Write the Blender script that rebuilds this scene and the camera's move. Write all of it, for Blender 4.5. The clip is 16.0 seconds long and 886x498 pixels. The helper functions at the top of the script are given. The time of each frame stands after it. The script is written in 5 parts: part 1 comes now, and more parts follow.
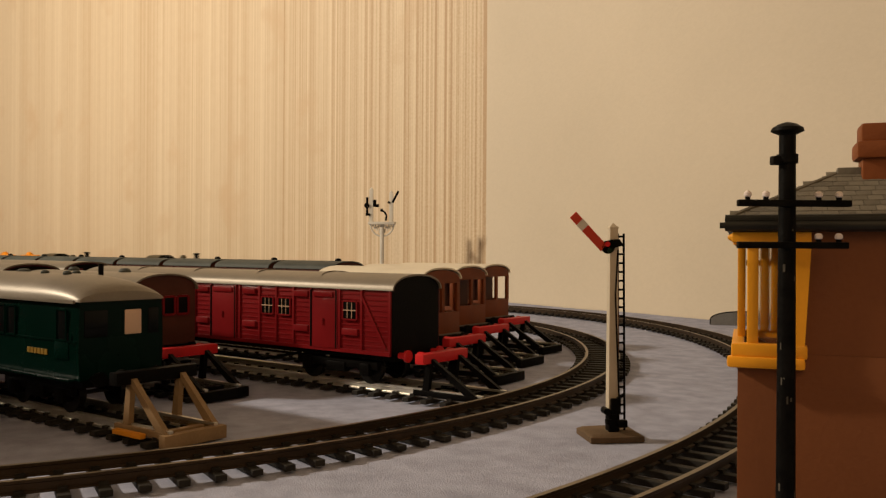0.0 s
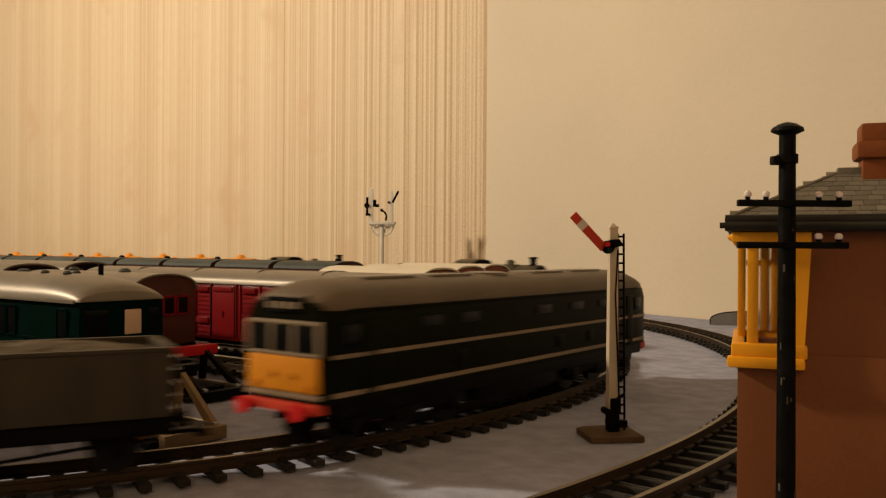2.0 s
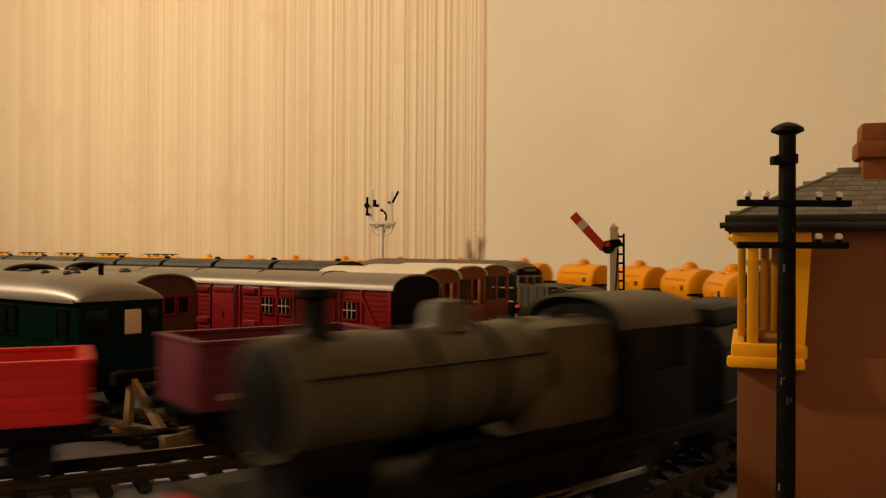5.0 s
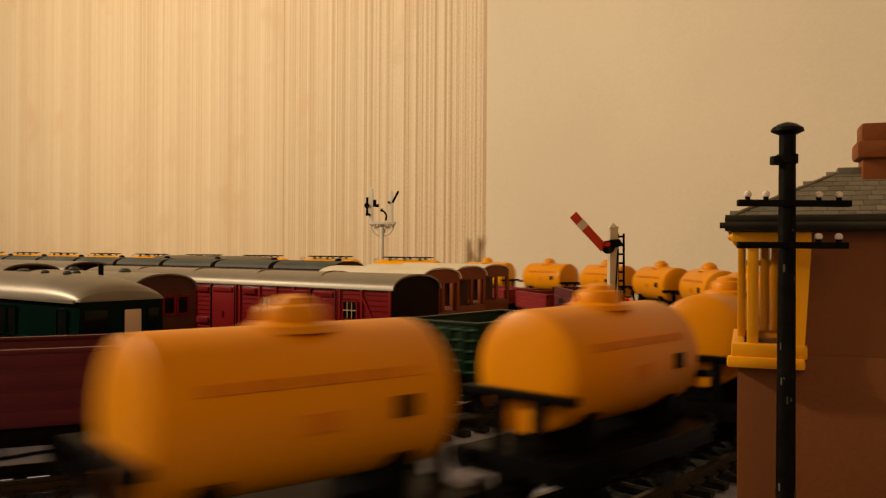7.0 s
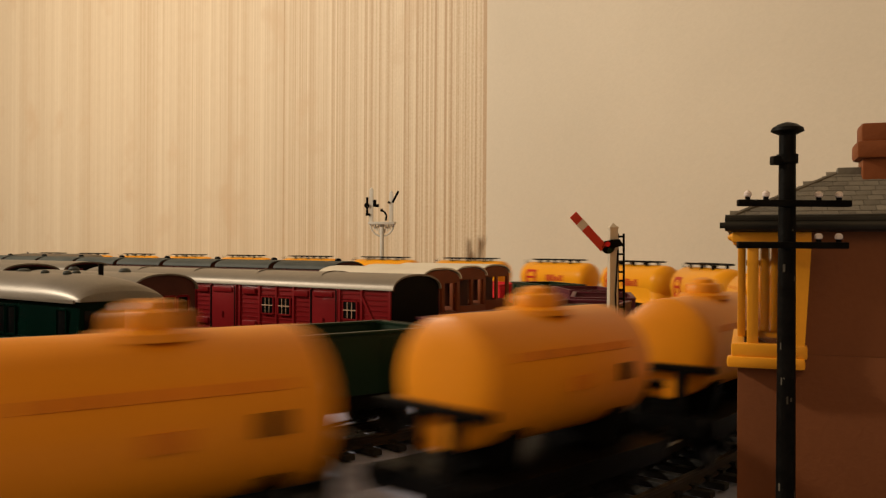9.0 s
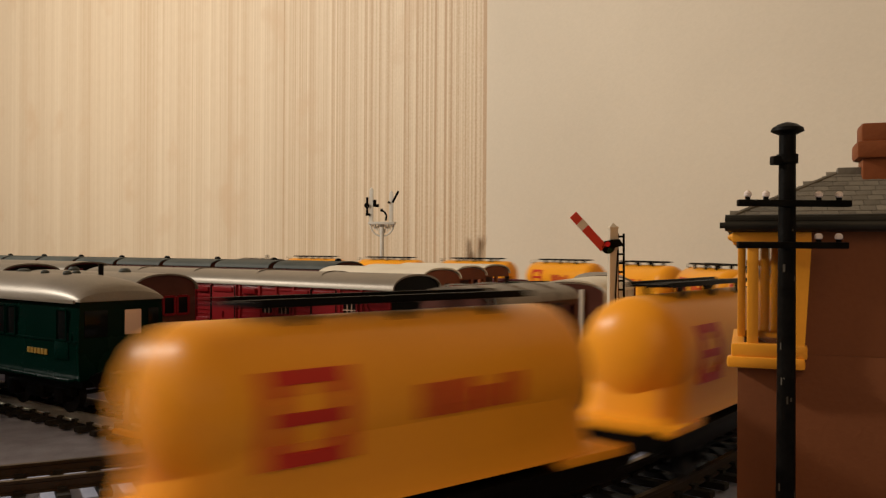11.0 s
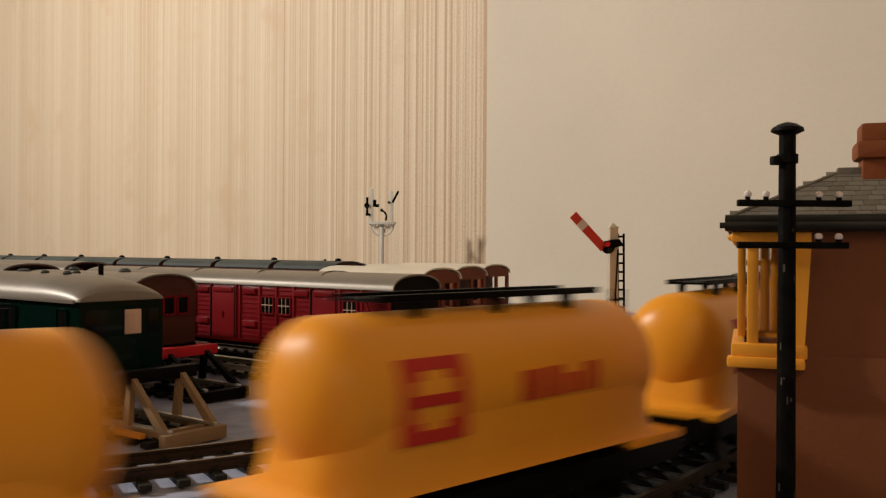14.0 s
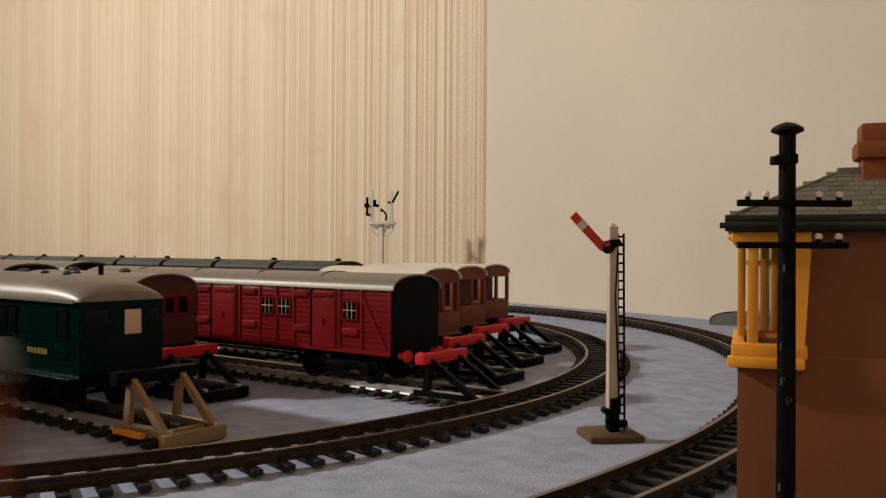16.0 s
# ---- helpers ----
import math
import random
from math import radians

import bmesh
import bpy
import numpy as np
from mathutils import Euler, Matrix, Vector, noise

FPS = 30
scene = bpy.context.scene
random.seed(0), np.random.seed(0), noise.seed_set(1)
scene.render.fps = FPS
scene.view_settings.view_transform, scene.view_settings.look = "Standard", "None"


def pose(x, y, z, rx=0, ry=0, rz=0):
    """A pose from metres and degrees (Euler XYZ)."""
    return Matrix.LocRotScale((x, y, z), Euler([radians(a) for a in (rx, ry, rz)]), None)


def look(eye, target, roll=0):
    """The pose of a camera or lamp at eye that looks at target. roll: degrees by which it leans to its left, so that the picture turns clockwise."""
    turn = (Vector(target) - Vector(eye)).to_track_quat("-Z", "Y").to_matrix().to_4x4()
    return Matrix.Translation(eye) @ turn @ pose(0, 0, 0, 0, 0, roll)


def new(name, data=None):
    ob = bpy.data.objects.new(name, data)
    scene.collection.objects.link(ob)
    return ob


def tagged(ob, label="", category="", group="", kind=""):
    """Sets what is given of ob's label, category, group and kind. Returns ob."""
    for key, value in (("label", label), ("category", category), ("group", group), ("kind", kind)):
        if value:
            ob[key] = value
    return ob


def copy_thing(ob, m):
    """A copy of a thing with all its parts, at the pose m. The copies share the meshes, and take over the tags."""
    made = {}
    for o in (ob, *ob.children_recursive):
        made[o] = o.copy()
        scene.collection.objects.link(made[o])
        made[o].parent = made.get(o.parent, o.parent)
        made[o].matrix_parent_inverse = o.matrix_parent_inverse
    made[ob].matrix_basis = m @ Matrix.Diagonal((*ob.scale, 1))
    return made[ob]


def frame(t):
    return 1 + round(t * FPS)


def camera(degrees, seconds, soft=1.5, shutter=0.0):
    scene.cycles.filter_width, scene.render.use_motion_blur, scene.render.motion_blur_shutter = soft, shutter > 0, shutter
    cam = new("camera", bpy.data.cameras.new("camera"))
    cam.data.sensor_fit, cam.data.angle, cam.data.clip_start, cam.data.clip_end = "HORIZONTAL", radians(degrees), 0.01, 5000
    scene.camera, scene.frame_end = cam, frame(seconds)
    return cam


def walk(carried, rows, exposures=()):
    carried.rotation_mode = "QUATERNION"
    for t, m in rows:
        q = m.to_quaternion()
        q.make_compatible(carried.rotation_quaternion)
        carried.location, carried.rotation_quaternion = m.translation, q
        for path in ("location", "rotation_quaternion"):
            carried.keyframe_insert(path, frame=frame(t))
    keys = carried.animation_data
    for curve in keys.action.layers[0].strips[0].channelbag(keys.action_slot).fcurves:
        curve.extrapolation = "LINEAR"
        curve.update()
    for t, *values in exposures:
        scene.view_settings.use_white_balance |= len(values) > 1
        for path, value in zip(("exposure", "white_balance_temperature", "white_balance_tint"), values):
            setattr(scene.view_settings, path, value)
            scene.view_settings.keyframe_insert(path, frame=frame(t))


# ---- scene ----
# ---------------------------------------------------------------- camera
RH = 0.0055                      # top of the rails above the board
EYE = (0.0, 0.0, 0.0596 + RH)
cam = camera(54.74, 16.0, soft=1.3, shutter=0.7)
VIEW = look(EYE, (0.0, 1.0, EYE[2] + 0.00102), 0.335)
walk(cam, [(0.0, VIEW), (16.0, VIEW)],
     exposures=[(0.0, 0.0, 6120, 10), (1.0, 0.0, 6200, 10), (2.0, 0.0, 6560, 10), (3.5, 0.0, 7020, 10), (6.6, -0.02, 7260, 11), (7.5, 0.0, 6880, 10),
                (8.0, 0.0, 6600, 10), (9.0, 0.0, 6030, 10), (11.4, 0.0, 5400, 10), (12.5, 0.0, 5200, 10), (14.0, 0.0, 5230, 10), (15.0, 0.0, 5110, 9), (16.0, 0.0, 5110, 9)])



# ---------------------------------------------------------------- light
world = bpy.data.worlds.new("room_air")
scene.world = world
world.use_nodes = True
world.node_tree.nodes["Background"].inputs[0].default_value = (1.0, 0.72, 0.42, 1)
world.node_tree.nodes["Background"].inputs[1].default_value = 0.001


# Unseen lamp low at the left, well below the ceiling, placed from cast shadows.
bulb = bpy.data.lights.new("ceiling_bulb", "POINT")
bulb.energy, bulb.color, bulb.shadow_soft_size = 80.0, (1.0, 0.815, 0.585), 0.045
bulb_ob = new("ceiling_bulb", bulb)
bulb_ob.location = (-1.30, 0.48, 0.76)
# Unseen broad warm fill behind the camera, added for the room's diffuse light.
fill = bpy.data.lights.new("shaded_room_lamp", "AREA")
fill.shape, fill.size, fill.energy, fill.color = "DISK", 0.9, 4.65, (1.0, 0.62, 0.29)
fill_ob = new("shaded_room_lamp", fill)
fill_ob.matrix_world = look((-0.05, -0.92, 0.70), (0.0, 0.4, 0.08))

# ---------------------------------------------------------------- materials


def mat(name, colour, rough=0.5, metal=0.0, scale=60.0, vary=0.12, bump=0.0, fine=900.0, coat=0.0, dust=0.0, gloss=0.2):
    m = bpy.data.materials.new(name)
    m.use_nodes = True
    nt = m.node_tree
    bsdf = nt.nodes["Principled BSDF"]
    co = nt.nodes.new("ShaderNodeTexCoord")
    info = nt.nodes.new("ShaderNodeObjectInfo")
    shift = nt.nodes.new("ShaderNodeVectorMath")
    nt.links.new(co.outputs["Object"], shift.inputs[0])
    spread = nt.nodes.new("ShaderNodeVectorMath")
    spread.operation = "SCALE"
    spread.inputs[0].default_value = (3.1, 1.7, 2.3)
    nt.links.new(info.outputs["Random"], spread.inputs["Scale"])
    nt.links.new(spread.outputs[0], shift.inputs[1])
    big = nt.nodes.new("ShaderNodeTexNoise")
    big.inputs["Scale"].default_value, big.inputs["Detail"].default_value = scale, 5
    small = nt.nodes.new("ShaderNodeTexNoise")
    small.inputs["Scale"].default_value, small.inputs["Detail"].default_value = fine, 3
    for n in (big, small):
        nt.links.new(shift.outputs[0], n.inputs["Vector"])
    mixn = nt.nodes.new("ShaderNodeMath")
    mixn.operation = "MULTIPLY_ADD"
    mixn.inputs[1].default_value, mixn.inputs[2].default_value = 0.35, 0.0
    nt.links.new(small.outputs[0], mixn.inputs[0])
    add = nt.nodes.new("ShaderNodeMath")
    nt.links.new(mixn.outputs[0], add.inputs[0])
    nt.links.new(big.outputs[0], add.inputs[1])
    ramp = nt.nodes.new("ShaderNodeValToRGB")
    c = Vector(colour)
    lo, hi = c * (1 - vary), c * (1 + vary) + Vector((dust, dust * 0.9, dust * 0.75))
    ramp.color_ramp.elements[0].position, ramp.color_ramp.elements[1].position = 0.45, 0.95
    ramp.color_ramp.elements[0].color = (*lo, 1)
    ramp.color_ramp.elements[1].color = (*hi, 1)
    nt.links.new(add.outputs[0], ramp.inputs[0])
    nt.links.new(ramp.outputs[0], bsdf.inputs["Base Color"])
    rr = nt.nodes.new("ShaderNodeMapRange")
    rr.inputs[3].default_value, rr.inputs[4].default_value = max(0.02, rough - 0.08), min(1, rough + 0.12)
    nt.links.new(big.outputs[0], rr.inputs[0])
    nt.links.new(rr.outputs[0], bsdf.inputs["Roughness"])
    bsdf.inputs["Metallic"].default_value = metal
    bsdf.inputs["Specular IOR Level"].default_value = gloss
    bsdf.inputs["Coat Weight"].default_value = coat
    if bump:
        b = nt.nodes.new("ShaderNodeBump")
        b.inputs["Strength"].default_value, b.inputs["Distance"].default_value = bump, 0.0006
        nt.links.new(small.outputs[0], b.inputs["Height"])
        nt.links.new(b.outputs[0], bsdf.inputs["Normal"])
    return m


M_felt = mat("blue_grey_felt", (0.335, 0.355, 0.465), 0.97, 0, 110, 0.20, 0.55, 1700)
M_rail = mat("rail_steel", (0.050, 0.034, 0.022), 0.5, 0.5, 40, 0.25, 0.1)
M_railtop = mat("rail_running_steel", (0.19, 0.15, 0.10), 0.36, 0.9, 60, 0.25)
M_siderail = mat("bright_siding_rail_steel", (0.80, 0.77, 0.70), 0.42, 1.0, 60, 0.15)
M_sleeper = mat("sleeper_plastic", (0.013, 0.0115, 0.0095), 0.62, 0, 120, 0.35, 0.3, dust=0.008)
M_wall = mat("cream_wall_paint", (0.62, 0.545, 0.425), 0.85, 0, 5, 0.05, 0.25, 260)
# Unseen walls and ceiling: tone lowered to cut the light they bounce.
M_room = mat("low_bounce_room_paint", (0.22, 0.18, 0.14), 0.9, 0, 2.0, 0.03)
M_floor = mat("carpet", (0.16, 0.12, 0.09), 0.95, 0, 8, 0.2, 0.4, 300)
M_ply = mat("plywood_edge", (0.40, 0.28, 0.16), 0.7, 0, 30, 0.2, 0.2)
M_black = mat("black_plastic", (0.0034, 0.0030, 0.0028), 0.42, 0, 90, 0.3, 0.15, dust=0.0008, gloss=0.05)
M_wheel = mat("wheel_metal", (0.010, 0.009, 0.008), 0.4, 0.4, 80, 0.2)
M_tyre = mat("bright_wheel_rim", (0.55, 0.53, 0.50), 0.25, 1.0, 80, 0.1)
M_green = mat("dark_green_paint", (0.0006, 0.0095, 0.0064), 0.24, 0, 45, 0.22, 0.03, gloss=0.09)
M_dgreen = mat("diesel_green_paint", (0.0050, 0.0060, 0.0018), 0.35, 0, 45, 0.3, 0.03, gloss=0.03)
M_roofgrey = mat("roof_grey_metal_paint", (0.20, 0.175, 0.14), 0.40, 0.25, 35, 0.16, 0.08)
M_dieselroof = mat("dusty_brown_roof_paint", (0.125, 0.094, 0.062), 0.5, 0.1, 35, 0.2, 0.08)
M_roofdark = mat("dark_slate_roof_paint", (0.045, 0.052, 0.048), 0.6, 0, 35, 0.22, 0.1, dust=0.02)
M_cream = mat("off_white_roof_paint", (0.66, 0.60, 0.48), 0.6, 0, 40, 0.08, 0.08)
M_vanred = mat("crimson_plastic", (0.165, 0.007, 0.009), 0.30, 0, 50, 0.16, 0.05, coat=0.25)
M_red = mat("red_plastic", (0.56, 0.020, 0.022), 0.4, 0, 60, 0.12)
M_wagonred = mat("bauxite_red_plastic", (0.19, 0.013, 0.015), 0.45, 0, 60, 0.2, 0.1)
M_maroon = mat("maroon_plastic", (0.088, 0.012, 0.022), 0.45, 0, 60, 0.2, 0.1)
M_brown = mat("brown_plastic", (0.170, 0.043, 0.011), 0.5, 0, 60, 0.2, 0.1)
M_dbrown = mat("dark_brown_plastic", (0.075, 0.024, 0.015), 0.5, 0, 60, 0.2, 0.1)
M_yellow = mat("orange_yellow_plastic", (0.78, 0.325, 0.005), 0.32, 0, 30, 0.05, 0.02)
M_orange = mat("weathered_orange_yellow_plastic", (0.70, 0.255, 0.004), 0.38, 0, 30, 0.07, 0.03)
M_logo = mat("red_transfer", (0.46, 0.028, 0.012), 0.45, 0, 80, 0.1)
M_logobar = mat("dull_red_transfer", (0.50, 0.075, 0.010), 0.5, 0, 80, 0.15)
M_logofaint = mat("faded_orange_transfer", (0.58, 0.18, 0.006), 0.5, 0, 80, 0.2)
M_amber = mat("warning_panel_yellow", (0.62, 0.24, 0.012), 0.5, 0, 80, 0.15)
M_stripe = mat("grey_cream_lining", (0.24, 0.185, 0.125), 0.5, 0, 90, 0.15)
M_wgrey = mat("wagon_grey_plastic", (0.043, 0.033, 0.020), 0.55, 0, 60, 0.18, 0.1)
M_wgreen = mat("wagon_green_plastic", (0.0038, 0.017, 0.0065), 0.42, 0, 60, 0.2, 0.1)
# Paler green painted as the highlight on the green wagons' end bars.
M_glintgreen = mat("pale_green_highlight_bar", (0.030, 0.085, 0.045), 0.4, 0, 60, 0.2)
M_coal = mat("grey_coal_load", (0.100, 0.076, 0.048), 0.85, 0, 160, 0.5, 1.0, 1200)
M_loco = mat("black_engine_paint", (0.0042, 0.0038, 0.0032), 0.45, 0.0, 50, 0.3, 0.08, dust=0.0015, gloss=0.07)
# Paler olive tone paints top light onto boiler, firebox, dome and cab roof.
M_locotop = mat("toplit_boiler_paint", (0.062, 0.050, 0.028), 0.42, 0.0, 50, 0.3, 0.08)
M_emblem = mat("gold_emblem", (0.30, 0.14, 0.035), 0.5, 0, 900, 0.5)
M_white = mat("white_plastic", (0.60, 0.57, 0.50), 0.5, 0, 50, 0.08)
M_whitewall = mat("planked_white_van_paint", (0.62, 0.58, 0.50), 0.5, 0, 50, 0.06)
M_vanroof = mat("dull_dark_van_roof", (0.070, 0.058, 0.048), 0.6, 0, 40, 0.2, 0.1)
M_stone = mat("tan_plastic", (0.23, 0.15, 0.075), 0.6, 0, 60, 0.2, 0.2)
M_brick = mat("brown_moulded_wall", (0.158, 0.054, 0.017), 0.6, 0, 30, 0.1, 0.15)
M_winyellow = mat("ochre_yellow_window_plastic", (0.80, 0.35, 0.012), 0.42, 0, 50, 0.07)
M_slate = mat("grey_brown_slate", (0.135, 0.120, 0.092), 0.7, 0, 90, 0.25, 0.25, dust=0.02)
M_gutter = mat("dark_gutter", (0.020, 0.018, 0.013), 0.45, 0, 60, 0.2)
M_emblem_red = mat("red_emblem_ink", (0.26, 0.060, 0.018), 0.5, 0, 300, 0.2)
M_chimney = mat("terracotta_chimney", (0.19, 0.056, 0.014), 0.6, 0, 60, 0.15, 0.2)
M_pole = mat("worn_black_pole", (0.0042, 0.0040, 0.0036), 0.42, 0, 260, 0.5, 0.22, dust=0.002, gloss=0.05)
M_chip = mat("bare_paint_chip", (0.075, 0.066, 0.052), 0.7, 0, 300, 0.5)
M_insul = mat("white_insulator", (0.72, 0.64, 0.60), 0.3, 0, 90, 0.1)
M_post = mat("cream_signal_post", (0.52, 0.45, 0.34), 0.55, 0, 60, 0.12)
M_postside = mat("brown_signal_post_edge", (0.20, 0.10, 0.055), 0.6, 0, 60, 0.15)
M_sigred = mat("signal_red_paint", (0.50, 0.048, 0.024), 0.5, 0, 60, 0.1)
M_sigwhite = mat("signal_white_band", (0.58, 0.54, 0.47), 0.5, 0, 60, 0.1)
M_base = mat("tan_signal_base", (0.115, 0.075, 0.042), 0.7, 0, 90, 0.25, 0.3)
M_blind = mat("cream_window_blind", (0.62, 0.44, 0.32), 0.7, 0, 60, 0.05)
M_figure = mat("yellow_number_transfer", (0.22, 0.13, 0.015), 0.5, 0, 60, 0.1)
M_white_ink = mat("white_number_transfer", (0.5, 0.48, 0.42), 0.5, 0, 60, 0.1)
M_glass = mat("dark_glazing", (0.005, 0.006, 0.006), 0.12, 0, 60, 0.1, gloss=0.12)
M_hump = mat("grey_olive_card", (0.15, 0.145, 0.14), 0.8, 0, 60, 0.2, 0.3)
M_scuff = mat("grey_plinth", (0.15, 0.125, 0.10), 0.8, 0, 60, 0.2, 0.3)


def wood():
    """Pale wood panelling: close upright lines that grow denser towards its right edge, with a few dark seams."""
    m = bpy.data.materials.new("pale_striped_wood")
    m.use_nodes = True
    nt, L = m.node_tree, m.node_tree.links
    bsdf = nt.nodes["Principled BSDF"]
    co = nt.nodes.new("ShaderNodeTexCoord")
    sep = nt.nodes.new("ShaderNodeSeparateXYZ")
    L.new(co.outputs["Object"], sep.inputs[0])

    def calc(op, a, b, c=None):
        n = nt.nodes.new("ShaderNodeMath")
        n.operation = op
        for slot, v in zip(n.inputs, (a, b, c)):
            if isinstance(v, (int, float)):
                slot.default_value = v
            elif v is not None:
                L.new(v, slot)
        return n.outputs[0]

    def spread(v, a, b, c, d):
        n = nt.nodes.new("ShaderNodeMapRange")
        for slot, x in zip(n.inputs[1:5], (a, b, c, d)):
            slot.default_value = x
        L.new(v, n.inputs[0])
        return n.outputs[0]

    def lines(across, along, detail):
        mp = nt.nodes.new("ShaderNodeMapping")
        mp.inputs["Scale"].default_value = (across, 0.0, along)
        L.new(co.outputs["Object"], mp.inputs[0])
        n = nt.nodes.new("ShaderNodeTexNoise")
        n.inputs["Scale"].default_value, n.inputs["Detail"].default_value, n.inputs["Roughness"].default_value = 1.0, detail, 0.6
        L.new(mp.outputs[0], n.inputs["Vector"])
        return calc("SUBTRACT", n.outputs[0], 0.5)

    grow = spread(sep.outputs[0], -1.0, 0.0, 0.30, 1.0)
    edge = spread(sep.outputs[0], -0.42, 0.0, 0.0, 1.0)
    total = calc("MULTIPLY", lines(17, 0.10, 3), 0.55)
    total = calc("MULTIPLY_ADD", calc("MULTIPLY", lines(95, 0.25, 2), grow), 0.75, total)
    total = calc("MULTIPLY_ADD", calc("MULTIPLY", lines(330, 0.6, 1), grow), 0.75, total)
    total = calc("MULTIPLY_ADD", calc("MULTIPLY", lines(190, 0.2, 1), edge), 1.3, total)
    ribs = calc("SINE", calc("MULTIPLY_ADD", lines(24, 0.02, 1), 14.0, calc("MULTIPLY", sep.outputs[0], 560.0)), 0.0)
    total = calc("MULTIPLY_ADD", calc("MULTIPLY", ribs, edge), 0.075, total)
    total = calc("MULTIPLY_ADD", edge, -0.035, total)
    # short cross ticks in the close grain
    total = calc("MULTIPLY_ADD", calc("MULTIPLY", lines(300, 330, 1), edge), 0.36, total)
    total = calc("MULTIPLY_ADD", lines(70, 60, 3), 0.10, total)
    for group in (((-0.8033, 0.0072, 0.40), (-0.6593, 0.0048, 0.35), (-0.5637, 0.0059, 0.45), (-0.5031, 0.0042, 0.60), (-0.4822, 0.0028, 0.40), (-0.3766, 0.0050, 0.50), (-0.3542, 0.0037, 0.60), (-0.2735, 0.0057, 0.50), (-0.2430, 0.0033, 0.40), (-0.2232, 0.0033, 0.40)),
                  ((-0.1995, 0.0053, 0.70), (-0.1743, 0.0031, 0.40), (-0.1366, 0.0060, 0.85), (-0.1090, 0.0029, 0.50), (-0.0794, 0.0038, 0.70), (-0.0524, 0.0037, 0.85), (-0.0334, 0.0027, 0.60), (-0.0209, 0.0027, 0.60), (-0.0104, 0.0026, 0.70), (-0.0025, 0.0043, 0.95))):
        r = nt.nodes.new("ShaderNodeValToRGB")
        e = r.color_ramp.elements
        e[0].position, e[1].position = 0.0, 1.0
        e[0].color = e[1].color = (0, 0, 0, 1)
        for x, w, depth in group:
            for dx, v in ((-w, 0.0), (0.0, depth), (w, 0.0)):
                e.new((x + dx + 1.3) / 1.4).color = (v, v, v, 1)
        L.new(spread(sep.outputs[0], -1.3, 0.1, 0.0, 1.0), r.inputs[0])
        total = calc("MULTIPLY_ADD", r.outputs[0], -0.105, total)
    ramp = nt.nodes.new("ShaderNodeValToRGB")
    e = ramp.color_ramp.elements
    e[0].position, e[0].color = 0.22, (0.45, 0.310, 0.175, 1)
    e[1].position, e[1].color = 0.68, (0.685, 0.567, 0.398, 1)
    e.new(0.47).color = (0.585, 0.464, 0.308, 1)
    L.new(calc("ADD", total, 0.5), ramp.inputs[0])
    knot = nt.nodes.new("ShaderNodeTexNoise")
    knot.inputs["Scale"].default_value, knot.inputs["Detail"].default_value = 11.0, 4.0
    L.new(co.outputs["Object"], knot.inputs["Vector"])
    mix = nt.nodes.new("ShaderNodeMix")
    mix.data_type = "RGBA"
    L.new(spread(knot.outputs[0], 0.57, 0.72, 0.0, 0.7), mix.inputs["Factor"])
    L.new(ramp.outputs[0], mix.inputs["A"])
    mix.inputs["B"].default_value = (0.55, 0.40, 0.245, 1)
    L.new(mix.outputs["Result"], bsdf.inputs["Base Color"])
    bsdf.inputs["Roughness"].default_value = 0.62
    b = nt.nodes.new("ShaderNodeBump")
    b.inputs["Strength"].default_value, b.inputs["Distance"].default_value = 0.2, 0.001
    L.new(total, b.inputs["Height"])
    L.new(b.outputs[0], bsdf.inputs["Normal"])
    return m


M_wood = wood()

# ---------------------------------------------------------------- mesh helpers


def box(bm, x0, x1, y0, y1, z0, z1, bevel=0.0, m=None):
    vs = [bm.verts.new((x, y, z)) for x in (x0, x1) for y in (y0, y1) for z in (z0, z1)]
    faces = [bm.faces.new([vs[i] for i in f]) for f in ((0, 1, 3, 2), (4, 6, 7, 5), (0, 4, 5, 1), (2, 3, 7, 6), (0, 2, 6, 4), (1, 5, 7, 3))]
    if m is not None:
        bmesh.ops.transform(bm, matrix=m, verts=vs)
    if bevel:
        edges = {e for f in faces for e in f.edges}
        bmesh.ops.bevel(bm, geom=list(edges), offset=bevel, segments=2, affect="EDGES", profile=0.6)
    return bm


def rod(bm, a, b, r, seg=10, r2=None):
    """A round bar from a to b."""
    a, b = Vector(a), Vector(b)
    turn = (b - a).to_track_quat("Z", "Y").to_matrix().to_4x4()
    m = Matrix.Translation((a + b) / 2) @ turn
    bmesh.ops.create_cone(bm, cap_ends=True, segments=seg, radius1=r, radius2=r if r2 is None else r2, depth=(b - a).length, matrix=m)
    return bm


def turned(bm, profile, seg=20, m=None):
    """Turns (radius, height) pairs about z."""
    rings = []
    for r, z in profile:
        rings.append([bm.verts.new((r * math.cos(2 * math.pi * k / seg), r * math.sin(2 * math.pi * k / seg), z)) for k in range(seg)])
    fs = []
    for p, q in zip(rings, rings[1:]):
        for k in range(seg):
            fs.append(bm.faces.new((p[k], p[(k + 1) % seg], q[(k + 1) % seg], q[k])))
    fs.append(bm.faces.new(rings[0][::-1]))
    fs.append(bm.faces.new(rings[-1]))
    if m is not None:
        bmesh.ops.transform(bm, matrix=m, verts=[v for r in rings for v in r])
    return bm


def loft(bm, sections, close=True):
    """Skins closed sections (lists of points of one length)."""
    rings = [[bm.verts.new(p) for p in s] for s in sections]
    n = len(rings[0])
    for p, q in zip(rings, rings[1:]):
        for k in range(n):
            bm.faces.new((p[k], q[k], q[(k + 1) % n], p[(k + 1) % n]))
    if close:
        bm.faces.new(rings[0])
        bm.faces.new(rings[-1][::-1])
    return bm


